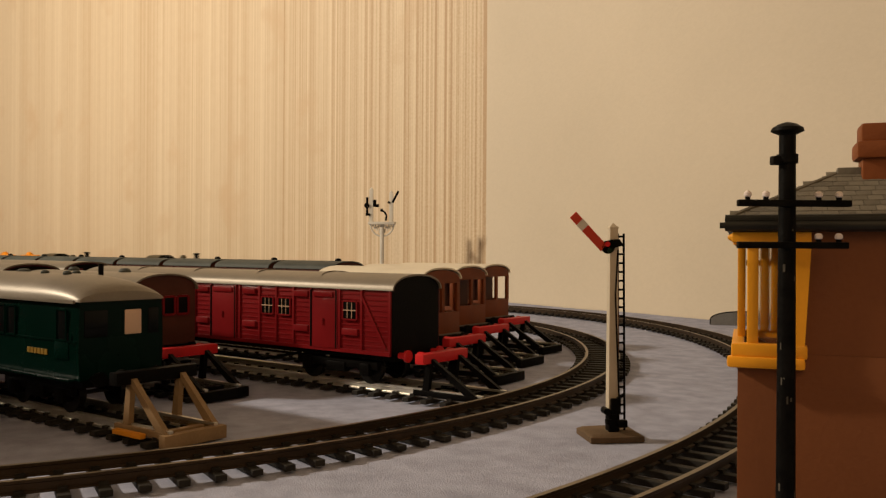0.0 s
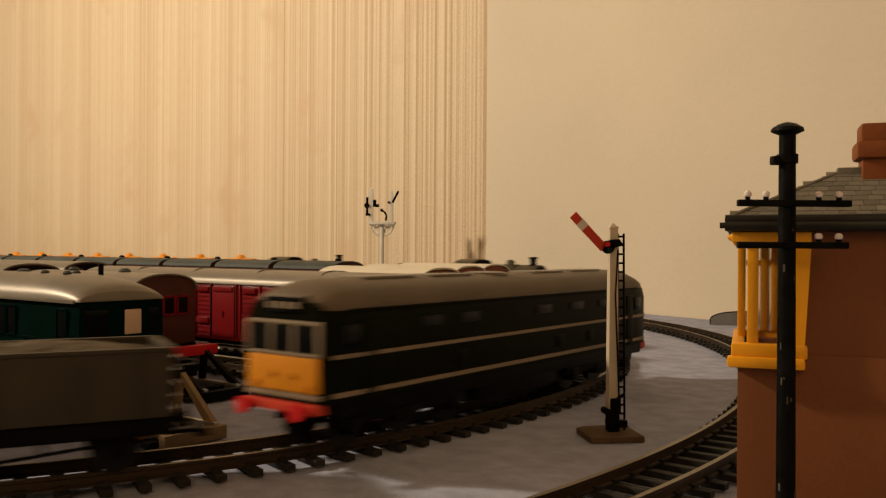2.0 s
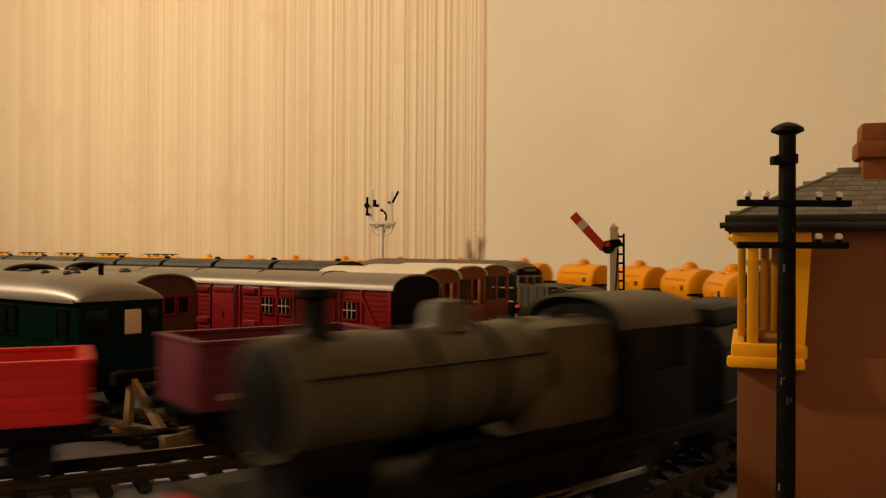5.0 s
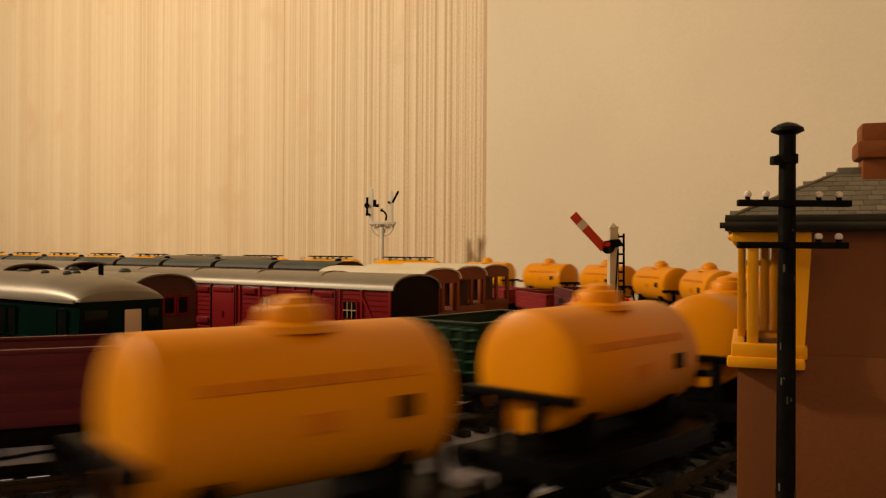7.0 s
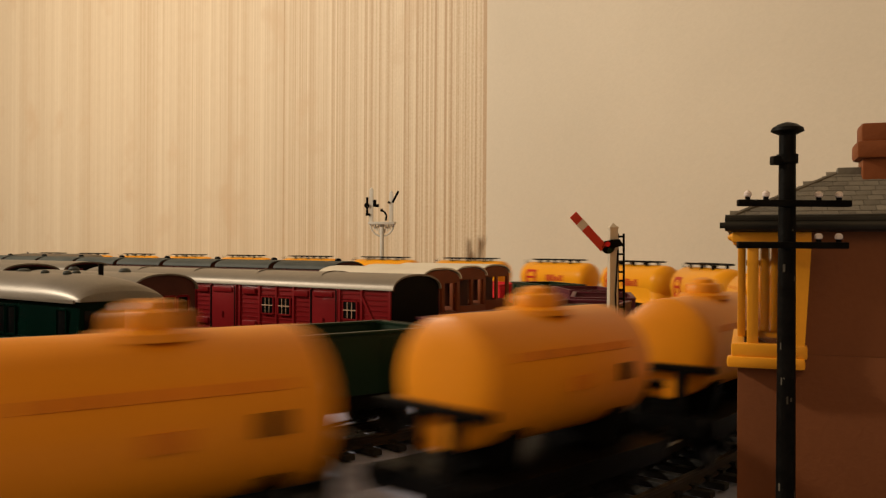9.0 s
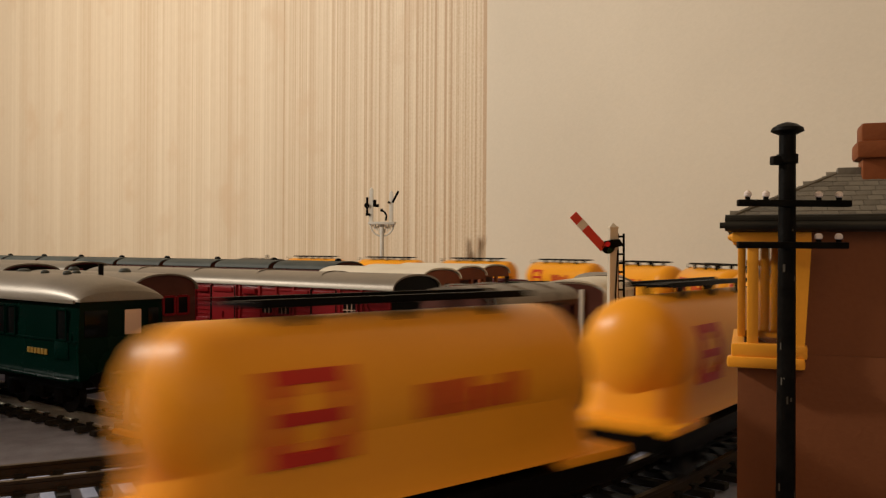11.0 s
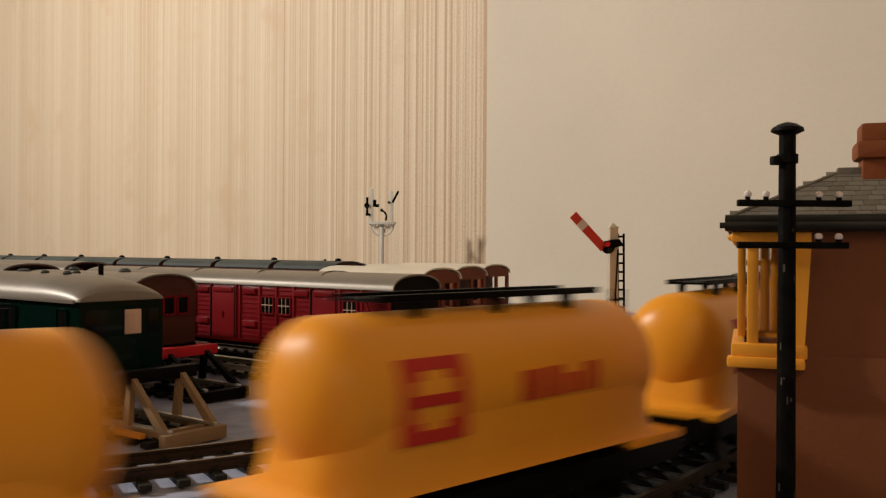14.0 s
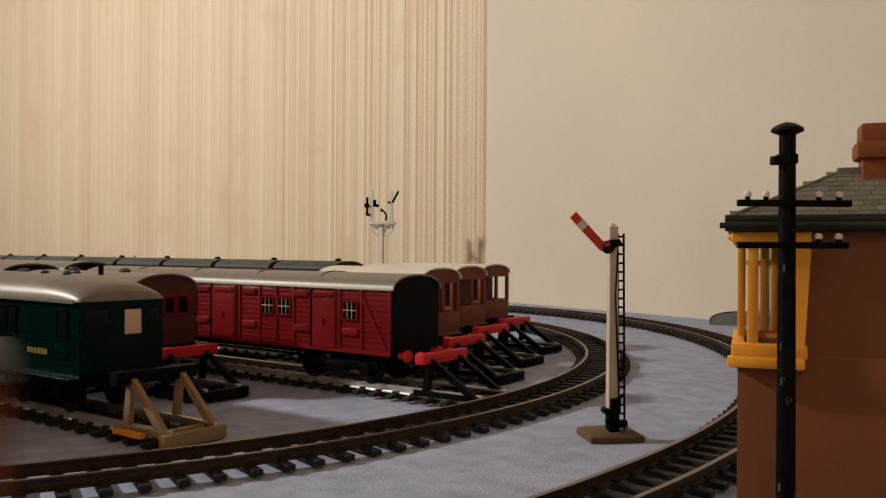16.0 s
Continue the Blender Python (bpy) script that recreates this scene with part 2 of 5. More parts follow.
def arch(half, z0, rise, n=14, p=2.2):
    """An arched roof's cross-section: (y, z) from +half to -half."""
    out = []
    for i in range(n + 1):
        a = math.pi * i / n
        c, s = math.cos(a), math.sin(a)
        out.append((half * math.copysign(abs(c) ** (2 / p), c), z0 + rise * abs(s) ** (2 / p)))
    return out


def part(name, bm, material, parent, label="", smooth=True):
    bmesh.ops.recalc_face_normals(bm, faces=bm.faces[:])
    me = bpy.data.meshes.new(name)
    bm.to_mesh(me)
    bm.free()
    me.materials.append(material)
    if smooth:
        me.polygons.foreach_set("use_smooth", [True] * len(me.polygons))
        me.set_sharp_from_angle(angle=radians(32))
    ob = new(name, me)
    ob.parent = parent
    if label:
        ob["label"] = label
    return ob


def share(name, me, parent, m):
    ob = new(name, me)
    ob.parent = parent
    ob.matrix_basis = m
    return ob


def B():
    return bmesh.new()


def thing(name, label, category, m=None, group="", kind=""):
    ob = new(name)
    ob.empty_display_size = 0.01
    tagged(ob, label, category, group, kind)
    if m is not None:
        ob.matrix_basis = m
    return ob


# ---------------------------------------------------------------- the plan
CA, RA = Vector((-0.2721, 0.5623)), 0.371
CB = Vector((-0.3742, 0.5993))
CBR = (0.5653, -0.0140, -0.0060, -0.0311, -0.0105, 0.0037)
SIDE = radians(-36.64)
E_ = Vector((math.cos(SIDE), math.sin(SIDE)))         # along the sidings
N_ = Vector((-math.sin(SIDE), math.cos(SIDE)))        # across them


def radius_b(a):
    t = (2 * a - radians(-30)) / radians(120)
    return sum(c * b for c, b in zip(CBR, (1, t, t * t - 1 / 3, t ** 3 - 0.6 * t, t ** 4, t ** 5)))


class Line:
    """A track's centre line by arc length, straight past its ends."""

    def __init__(self, points, zero, back=False):
        pts = [Vector(p) for p in points]
        run = [0.0]
        for p, q in zip(pts, pts[1:]):
            run.append(run[-1] + (q - p).length)
        if back:
            pts, run = pts[::-1], [-r for r in run[::-1]]
            zero = -zero
        self.pts, self.run = pts, [r + zero for r in run]

    def at(self, s):
        r, p = self.run, self.pts
        if s <= r[0]:
            d = (p[1] - p[0]).normalized()
            return p[0] + d * (s - r[0])
        if s >= r[-1]:
            d = (p[-1] - p[-2]).normalized()
            return p[-1] + d * (s - r[-1])
        k = int(np.searchsorted(r, s)) - 1
        k = max(0, min(k, len(p) - 2))
        return p[k].lerp(p[k + 1], (s - r[k]) / (r[k + 1] - r[k]))

    def stand(self, s, base):
        a, b = self.at(s - base / 2), self.at(s + base / 2)
        d, c = b - a, (a + b) / 2
        return Matrix.Translation((c.x, c.y, RH)) @ Matrix.Rotation(math.atan2(d.y, d.x), 4, "Z")


A_DEG, B_DEG = (-100.0, 53.0), (-78.0, 42.0)
_a = [radians(A_DEG[0] + (A_DEG[1] - A_DEG[0]) * i / 240) for i in range(241)]
line_a = Line([(CA.x + RA * math.cos(a), CA.y + RA * math.sin(a)) for a in _a], RA * _a[0])
_b = [radians(B_DEG[0] + (B_DEG[1] - B_DEG[0]) * i / 240) for i in range(241)]
_p = [Vector((CB.x + radius_b(a) * math.cos(a), CB.y + radius_b(a) * math.sin(a))) for a in _b]
_run = 0.0
for _i in range(240):
    if _b[_i] < 0:
        _run += (_p[_i + 1] - _p[_i]).length
line_b = Line(_p, -_run, back=True)
# ---------------------------------------------------------------- room and board
WN, WD = Vector((0.816, 0.578)), Vector((-0.578, 0.816))   # the back wall: its normal, and along it
WALL_Q = 0.675
TURN = math.atan2(-WD.y, -WD.x)


def in_room(name, bm, material, label, category, origin_p=0.0, origin_q=0.0):
    """A piece of the room; local x runs along the wall to the right, y away from it into the wall."""
    ob = part(name, bm, material, None, smooth=False)
    o = WD * origin_p + WN * origin_q
    ob.matrix_basis = Matrix.Translation((o.x, o.y, 0)) @ Matrix.Rotation(TURN, 4, "Z")
    return tagged(ob, label, category, kind="structure")


in_room("wall_north", box(B(), -4.4, 2.2, 0, 0.1, -0.9, 1.6), M_wall, "plain cream painted wall behind the layout", "wall", 0, WALL_Q)
# The unseen sides take the darkened room tone, for less bounced light.
in_room("wall_south", box(B(), -4.4, 2.2, -0.1, 0, -0.9, 1.6), M_room, "plain unseen room wall, toned dark to cut bounce", "wall", 0, -2.4)
in_room("wall_east", box(B(), 2.2, 2.3, -2.5, 0.775, -0.9, 1.6), M_room, "plain unseen room wall, toned dark to cut bounce", "wall")
in_room("wall_west", box(B(), -4.5, -4.4, -2.5, 0.775, -0.9, 1.6), M_room, "plain unseen room wall, toned dark to cut bounce", "wall")
in_room("ceiling", box(B(), -4.5, 2.3, -2.5, 0.775, 1.6, 1.7), M_room, "plain unseen ceiling, toned dark to cut bounce", "ceiling")
in_room("floor", box(B(), -4.5, 2.3, -2.5, 0.775, -1.0, -0.9), M_floor, "brown carpeted floor", "floor")
_pn = part("wood_panel", box(B(), -3.2, 0.05, 0.0, 0.02, -0.3, 1.55, 0.001), M_wood, None, smooth=False)
_pn.matrix_basis = Matrix.Translation((0.0547, 1.0905, 0)) @ Matrix.Rotation(SIDE, 4, "Z")
tagged(_pn, "pale wood panelling with upright striped grain", "panel", kind="structure")


def felt():
    bm = B()
    random.seed(4)
    nx, ny = 190, 150
    grid = []
    for i in range(nx + 1):
        for j in range(ny + 1):
            x, y = -4.3 + 5.5 * (i / nx), -2.2 + (WALL_Q - 0.002 + 2.2) * (j / ny)
            z = 0.0007 * noise.noise((x * 14, y * 14, 0)) - 0.0006
            if j == ny:
                z += 0.0015 * (1 + noise.noise((x * 9, 3, 1)))
            grid.append(bm.verts.new((x, y, z)))
    for i in range(nx):
        for j in range(ny):
            k = i * (ny + 1) + j
            bm.faces.new((grid[k], grid[k + ny + 1], grid[k + ny + 2], grid[k + 1]))
    return in_room("ground", bm, M_felt, "blue-grey felt laid over the baseboard", "ground cloth")


felt()
in_room("baseboard", box(B(), -4.3, 1.2, -2.2, WALL_Q - 0.004, -0.022, -0.003), M_ply, "plywood baseboard of the layout", "baseboard")


# ---------------------------------------------------------------- tracks
def sleeper_mesh():
    bm = B()
    box(bm, -0.0017, 0.0017, -0.0155, 0.0155, 0.0001, 0.0020, 0.0003)
    for y in (-0.009, 0.009):
        box(bm, -0.0012, 0.0012, y - 0.0021, y + 0.0021, 0.0019, 0.0030)
    me = bpy.data.meshes.new("sleeper")
    bmesh.ops.recalc_face_normals(bm, faces=bm.faces[:])
    bm.to_mesh(me)
    bm.free()
    me.materials.append(M_sleeper)
    return me


SLEEPER = sleeper_mesh()
RAIL = ((-0.0012, 0.0019), (0.0012, 0.0019), (0.0012, 0.0024), (0.0004, 0.0027), (0.0004, 0.0044), (0.0008, 0.0047),
        (0.0008, RH), (-0.0008, RH), (-0.0008, 0.0047), (-0.0004, 0.0044), (-0.0004, 0.0027), (-0.0012, 0.0024))


def track(at, s0, s1, label, group, step=0.012, pitch=0.0098, top=None, near=None):
    t = thing("railway_track", label, "track", group=group)
    n = max(2, int((s1 - s0) / step))
    pts = [at(s0 + (s1 - s0) * i / n) for i in range(n + 1)]
    for side in (-0.009, 0.009):
        bm, rows = B(), []
        for i, p in enumerate(pts):
            d = (pts[min(i + 1, n)] - pts[max(i - 1, 0)]).normalized()
            o = Vector((-d.y, d.x))
            rows.append([(p.x + o.x * (side + y), p.y + o.y * (side + y), z) for y, z in RAIL])
        loft(bm, rows)
        ob = part("rail", bm, top or M_rail, t)
        ob.data.materials.append(top or M_railtop)
        for f in ob.data.polygons:
            if f.normal.z > 0.9 and f.center.z > 0.005:
                f.material_index = 1
    lo, hi = near or (s0, s1)
    rest = B()
    for i in range(int((s1 - s0) / pitch)):
        s = s0 + pitch * (i + 0.5)
        p, d = at(s), at(s + 0.002) - at(s - 0.002)
        m = Matrix.Translation((p.x, p.y, 0)) @ Matrix.Rotation(math.atan2(d.y, d.x) + random.uniform(-0.02, 0.02), 4, "Z")
        if lo <= s <= hi:
            share("sleeper", SLEEPER, t, m)
        else:
            box(rest, -0.0017, 0.0017, -0.0155, 0.0155, 0.0001, 0.0020, 0, m)
    if near:
        tagged(part("far_sleepers", rest, M_sleeper, t, smooth=False), kind="stuff")
    else:
        rest.free()
    return t


random.seed(7)
track(line_a.at, -2.5, 2.7, "inner curved running track with dark sleepers", "tracks", near=(-0.62, 0.62))
track(line_b.at, -3.0, 2.0, "outer curved running track with dark sleepers", "tracks", near=(-1.75, 0.68))
ROWS = (0.180, 0.240, 0.299, 0.3585, 0.418, 0.4775)
ENDS = (-0.279, -0.338, -0.237, -0.268, -0.291, -0.312)


# Unseen track, added to carry the vans that shadow the felt.
track(lambda s: N_ * 0.120 + E_ * s, -1.2, -0.300, "unseen siding track added under shadow-casting vans", "tracks", step=0.3)


def siding(c):
    return lambda s: N_ * c + E_ * s


for _c, _e in zip(ROWS, ENDS):
    track(siding(_c), _e - 0.9, _e + 0.042, "straight siding track ending at a buffer stop", "tracks", step=0.3, top=M_siderail)


def on_siding(c, u):
    p = N_ * c + E_ * u
    return Matrix.Translation((p.x, p.y, RH)) @ Matrix.Rotation(SIDE, 4, "Z")


# ---------------------------------------------------------------- rolling stock parts
def wheel_mesh(name, r, spokes=0):
    bm = B()
    m = Matrix.Rotation(radians(90), 4, "X")
    turned(bm, ((r * 0.25, -0.0016), (r * 0.7, -0.0011), (r * 0.72, -0.0016), (r, -0.0016), (r, 0.0008), (r + 0.0007, 0.0010), (r + 0.0007, 0.0016), (r * 0.2, 0.0016)), 20, m)
    for k in range(spokes):
        a = 2 * math.pi * k / spokes
        rod(bm, (0, -0.0018, 0), (r * 0.9 * math.cos(a), -0.0018, r * 0.9 * math.sin(a)), 0.0005, 5)
    bmesh.ops.recalc_face_normals(bm, faces=bm.faces[:])
    me = bpy.data.meshes.new(name)
    bm.to_mesh(me)
    bm.free()
    me.materials.append(M_wheel)
    return me


WHEEL = wheel_mesh("wheel", 0.0060)
BIGWHEEL = wheel_mesh("driving_wheel", 0.0110)


def wheelset(parent, x, me=WHEEL, r=0.006, name="wheel"):
    for s in (-1, 1):
        share(name, me, parent, Matrix.Translation((x, s * 0.0086, r)) @ Matrix.Rotation(0 if s < 0 else math.pi, 4, "Z"))
    part("axle", rod(B(), (x, -0.012, r), (x, 0.012, r), 0.0008, 6), M_wheel, parent)


def buffers(parent, x, way, material=None, z=0.0135):
    for y in (-0.0115, 0.0115):
        bm = B()
        rod(bm, (x, y, z), (x + way * 0.004, y, z), 0.0014, 10)
        rod(bm, (x + way * 0.004, y, z), (x + way * 0.0052, y, z), 0.0027, 12)
        part("buffer", bm, material or M_black, parent)


def coupling(parent, x, way):
    bm = B()
    box(bm, min(x, x + way * 0.011), max(x, x + way * 0.011), -0.0022, 0.0022, 0.0068, 0.0080, 0.0003)
    box(bm, min(x + way * 0.009, x + way * 0.012), max(x + way * 0.009, x + way * 0.012), -0.006, 0.006, 0.0062, 0.0086, 0.0003)
    part("coupling", bm, M_black, parent)


def four_wheel_frame(parent, L, base, width=0.0145, sole=None):
    h = L / 2
    for y in (-width, width):
        part("solebar", box(B(), -h, h, y - 0.0010, y + 0.0010, 0.0098, 0.0138, 0.0003), sole or M_black, parent)
    part("floor", box(B(), -h, h, -width - 0.001, width + 0.001, 0.0132, 0.0147, 0.0003), M_black, parent)
    for x in (-base / 2, base / 2):
        wheelset(parent, x)
        for y in (-0.0128, 0.0128):
            bm = B()
            loft(bm, [[(x - 0.0062, y + d, 0.0105), (x + 0.0062, y + d, 0.0105), (x + 0.0022, y + d, 0.0048), (x - 0.0022, y + d, 0.0048)] for d in (-0.0007, 0.0007)])
            box(bm, x - 0.002, x + 0.002, y - 0.0016, y + 0.0016, 0.0045, 0.0078, 0.0004)
            part("axle_guard", bm, M_black, parent)
    for y in (-0.0125, 0.0125):
        bm = B()
        rod(bm, (-base * 0.36, y, 0.0052), (base * 0.36, y, 0.0075), 0.0005, 6)
        rod(bm, (0, y, 0.011), (0, y, 0.0062), 0.0007, 6)
        part("brake_lever", bm, M_black, parent)
    part("under_tray", box(B(), -h + 0.004, h - 0.004, -0.0105, 0.0105, 0.0085, 0.0134, 0.0004), M_black, parent)
    for w in (-1, 1):
        part("headstock", box(B(), w * h - 0.0008, w * h + 0.0008, -width - 0.001, width + 0.001, 0.0098, 0.0150, 0.0003), sole or M_black, parent)
        buffers(parent, w * h, w)
        coupling(parent, w * h, w)


def bogie(parent, x, base=0.034):
    bm = B()
    for y in (-0.0125, 0.0125):
        box(bm, x - base / 2 - 0.007, x + base / 2 + 0.007, y - 0.0012, y + 0.0012, 0.0062, 0.0100, 0.0006)
        for dx in (-base / 2, base / 2):
            box(bm, x + dx - 0.0028, x + dx + 0.0028, y - 0.0022, y + 0.0022, 0.0035, 0.0088, 0.0006)
        box(bm, x - 0.006, x + 0.006, y - 0.0018, y + 0.0018, 0.0040, 0.0085, 0.0006)
    box(bm, x - 0.005, x + 0.005, -0.012, 0.012, 0.007, 0.011)
    part("bogie_frame", bm, M_black, parent)
    for dx in (-base / 2, base / 2):
        wheelset(parent, x + dx)


def prism(bm, prof, x0, x1):
    return loft(bm, [[(x0, y, z) for y, z in prof], [(x1, y, z) for y, z in prof]])


def shell_roof(bm, half, z0, rise, x0, x1, thick=0.0007, p=2.2):
    out = arch(half, z0, rise, 16, p)
    inn = [(y * (1 - thick / half), z0 + (z - z0) * (1 - thick / rise)) for y, z in out[::-1]]
    return prism(bm, out + inn, x0, x1)


# ---------------------------------------------------------------- open wagons
def open_wagon(label, material, coal=None, ribs=True, planks=False, height=0.0300):
    w = thing("open_wagon", label, "wagon", group="goods wagons")
    L, hw, z0 = 0.0625, 0.0165, 0.0147
    four_wheel_frame(w, L, 0.036)
    for s in (-1, 1):
        part("side_panel", box(B(), -L / 2, L / 2, s * hw - 0.0008, s * hw + 0.0008, z0, height, 0.00025), material, w)
        if planks:
            for k in range(4):
                z = z0 + (height - z0) * (k + 0.5) / 4
                part("plank", box(B(), -L / 2 + 0.0005, L / 2 - 0.0005, s * (hw + 0.0008) - 0.0002, s * (hw + 0.0008) + 0.0003, z - 0.00165, z + 0.00165, 0.0002), material, w)
        for x in (-0.024, -0.010, 0.010, 0.024):
            if ribs:
                part("side_rib", box(B(), x - 0.0007, x + 0.0007, s * (hw + 0.0007), s * (hw + 0.0016), z0, height - 0.0012, 0.0002), material, w)
    for s in (-1, 1):
        part("end_panel", box(B(), s * L / 2 - 0.0008, s * L / 2 + 0.0008, -hw + 0.0009, hw - 0.0009, z0, height, 0.00025), material, w)
        if ribs:
            for y in (-0.0105, -0.0035, 0.0035, 0.0105):
                part("end_rib", box(B(), s * (L / 2 + 0.0007), s * (L / 2 + 0.0020), y - 0.0009, y + 0.0009, z0, height - 0.001, 0.0003), material, w)
            for k in range(5):
                z = z0 + 0.002 + (height - z0 - 0.004) * k / 4
                # Grey and green wagons: a paler bar colour stands for the end highlights.
                part("end_rail", box(B(), min(s * (L / 2 + 0.0007), s * (L / 2 + 0.0016)), max(s * (L / 2 + 0.0007), s * (L / 2 + 0.0016)), -hw + 0.001, hw - 0.001, z - 0.0003, z + 0.0003), {M_wgrey: M_siderail, M_wgreen: M_glintgreen}.get(material, material), w, "pale end bar with painted highlight" if material in (M_wgrey, M_wgreen) else "")
    rim = B()
    for s in (-1, 1):
        box(rim, -L / 2 - 0.0009, L / 2 + 0.0009, s * hw - 0.0012, s * hw + 0.0012, height - 0.0004, height + 0.0007, 0.0002)
        box(rim, s * L / 2 - 0.0012, s * L / 2 + 0.0012, -hw, hw, height - 0.0005, height + 0.0006, 0.0002)
    part("top_rim", rim, material, w)
    bm = B()
    for k in range(3):
        box(bm, -0.026 + k * 0.0034, -0.0234 + k * 0.0034, -hw - 0.0011, -hw - 0.0009, z0 + 0.003, z0 + 0.0048)
    part("number_bars", bm, M_stripe, w, "small pale number bars")
    if coal:
        bm, nx, ny = B(), 26, 14
        g = [[bm.verts.new((-L / 2 + 0.001 + (L - 0.002) * i / nx, -hw + 0.001 + (2 * hw - 0.002) * j / ny,
                            height - 0.0022 + coal * abs(math.sin(math.pi * i / nx)) ** 0.7 * abs(math.sin(math.pi * j / ny)) ** 0.8 + random.uniform(-0.0005, 0.0005)))
              for j in range(ny + 1)] for i in range(nx + 1)]
        for i in range(nx):
            for j in range(ny):
                bm.faces.new((g[i][j], g[i + 1][j], g[i + 1][j + 1], g[i][j + 1]))
        part("coal_load", bm, M_coal, w, "grey-brown coal load", smooth=False)
    return w


# ---------------------------------------------------------------- tank wagons
def saddle(parent, x):
    bm = B()
    loft(bm, [[(x - 0.002, -0.010, 0.0145), (x - 0.002, 0.010, 0.0145), (x - 0.002, 0.012, 0.0235), (x - 0.002, -0.012, 0.0235)],
              [(x + 0.002, -0.010, 0.0145), (x + 0.002, 0.010, 0.0145), (x + 0.002, 0.012, 0.0235), (x + 0.002, -0.012, 0.0235)]])
    part("saddle", bm, M_black, parent)


def barrel(x0, x1, r, zc, bulge, flat=0.0, rim=0.0016, seg=40):
    """A tank barrel along x with domed ends."""
    prof = []
    for i in range(9):
        a = radians(90) * i / 8
        prof.append((r * (math.sin(a) * (1 - flat) + flat * min(1.0, math.sin(a) * 1.25)), x0 - bulge * math.cos(a)))
    prof = [(max(p, 0.0002), x) for p, x in prof]
    back = [(p, x0 + x1 - x) for p, x in prof[::-1]]
    return turned(B(), prof + back, seg, Matrix.Translation((0, 0, zc)) @ Matrix.Rotation(radians(90), 4, "Y"))


def dome_tank_wagon(label, material, faded=True):
    w = thing("tank_wagon", label, "wagon", group="tank wagons with filler domes")
    L, r, zc = 0.0640, 0.0140, 0.0325
    four_wheel_frame(w, L, 0.038)
    e = ((0.0003, -0.0287), (r * 0.55, -0.0285), (r * 0.90, -0.0280), (r * 0.98, -0.0273), (r, -0.0262))
    part("barrel", turned(B(), e + tuple((p, -x) for p, x in e[::-1]), 40, Matrix.Translation((0, 0, zc)) @ Matrix.Rotation(radians(90), 4, "Y")), material, w)
    for x in (-0.018, 0.018):
        saddle(w, x)
    bm = turned(B(), ((0.0080, 0.0), (0.0076, 0.0012), (0.0056, 0.0018), (0.0055, 0.0036), (0.0050, 0.0044), (0.0038, 0.0048), (0.0032, 0.0058), (0.0010, 0.0064)), 24,
                Matrix.Translation((-0.0015, 0, zc + r - 0.0012)))
    part("filler_dome", bm, material, w)
    for s in (-1, 1):
        x = s * 0.0304
        bm = B()
        box(bm, x - 0.0012, x + 0.0012, -0.0155, 0.0155, 0.0268, 0.0288, 0.0004)
        part("end_beam", bm, M_black, w)
        for y in (-0.0056, 0.0056):
            part("end_stay", box(B(), x - 0.0011, x + 0.0011, y - 0.0013, y + 0.0013, 0.0147, 0.0270, 0.0003), M_black, w)
        part("end_plate", box(B(), x - s * 0.0016 - 0.0004, x - s * 0.0016 + 0.0004, -0.0044, 0.0044, 0.0192, 0.0270, 0.0003), material, w)
    for y in (-1, 1):
        bm = B()
        ang = radians(24)
        m = Matrix.Translation((0, y * r * math.cos(ang), zc + r * math.sin(ang))) @ Matrix.Rotation(y * ang, 4, "X")
        for k in range(11):
            box(bm, -0.0200 + 0.0037 * k, -0.0200 + 0.0037 * k + (0.0031 if k % 3 else 0.0024), -0.0003, 0.0003, -0.0009, 0.0009, 0, m)
        part("lettering_bar", bm, M_logofaint if faded else M_orange, w, "faded row of worn letter bars")
        bm = B()
        box(bm, -0.0030, 0.0030, y * r - 0.0003, y * r + 0.0003, zc - 0.0025, zc + 0.0005)
        part("faded_panel", bm, M_logofaint, w)
        bm = B()
        sx = 0.0165 * (1 if y < 0 else -1) * -1
        box(bm, -sx - 0.0021, -sx + 0.0021, y * r - 0.0006, y * r + 0.0006, zc - 0.0020, zc + 0.0018, 0.0003)
        part("number_plate_box", bm, M_black, w, "small black side panel")
    return w


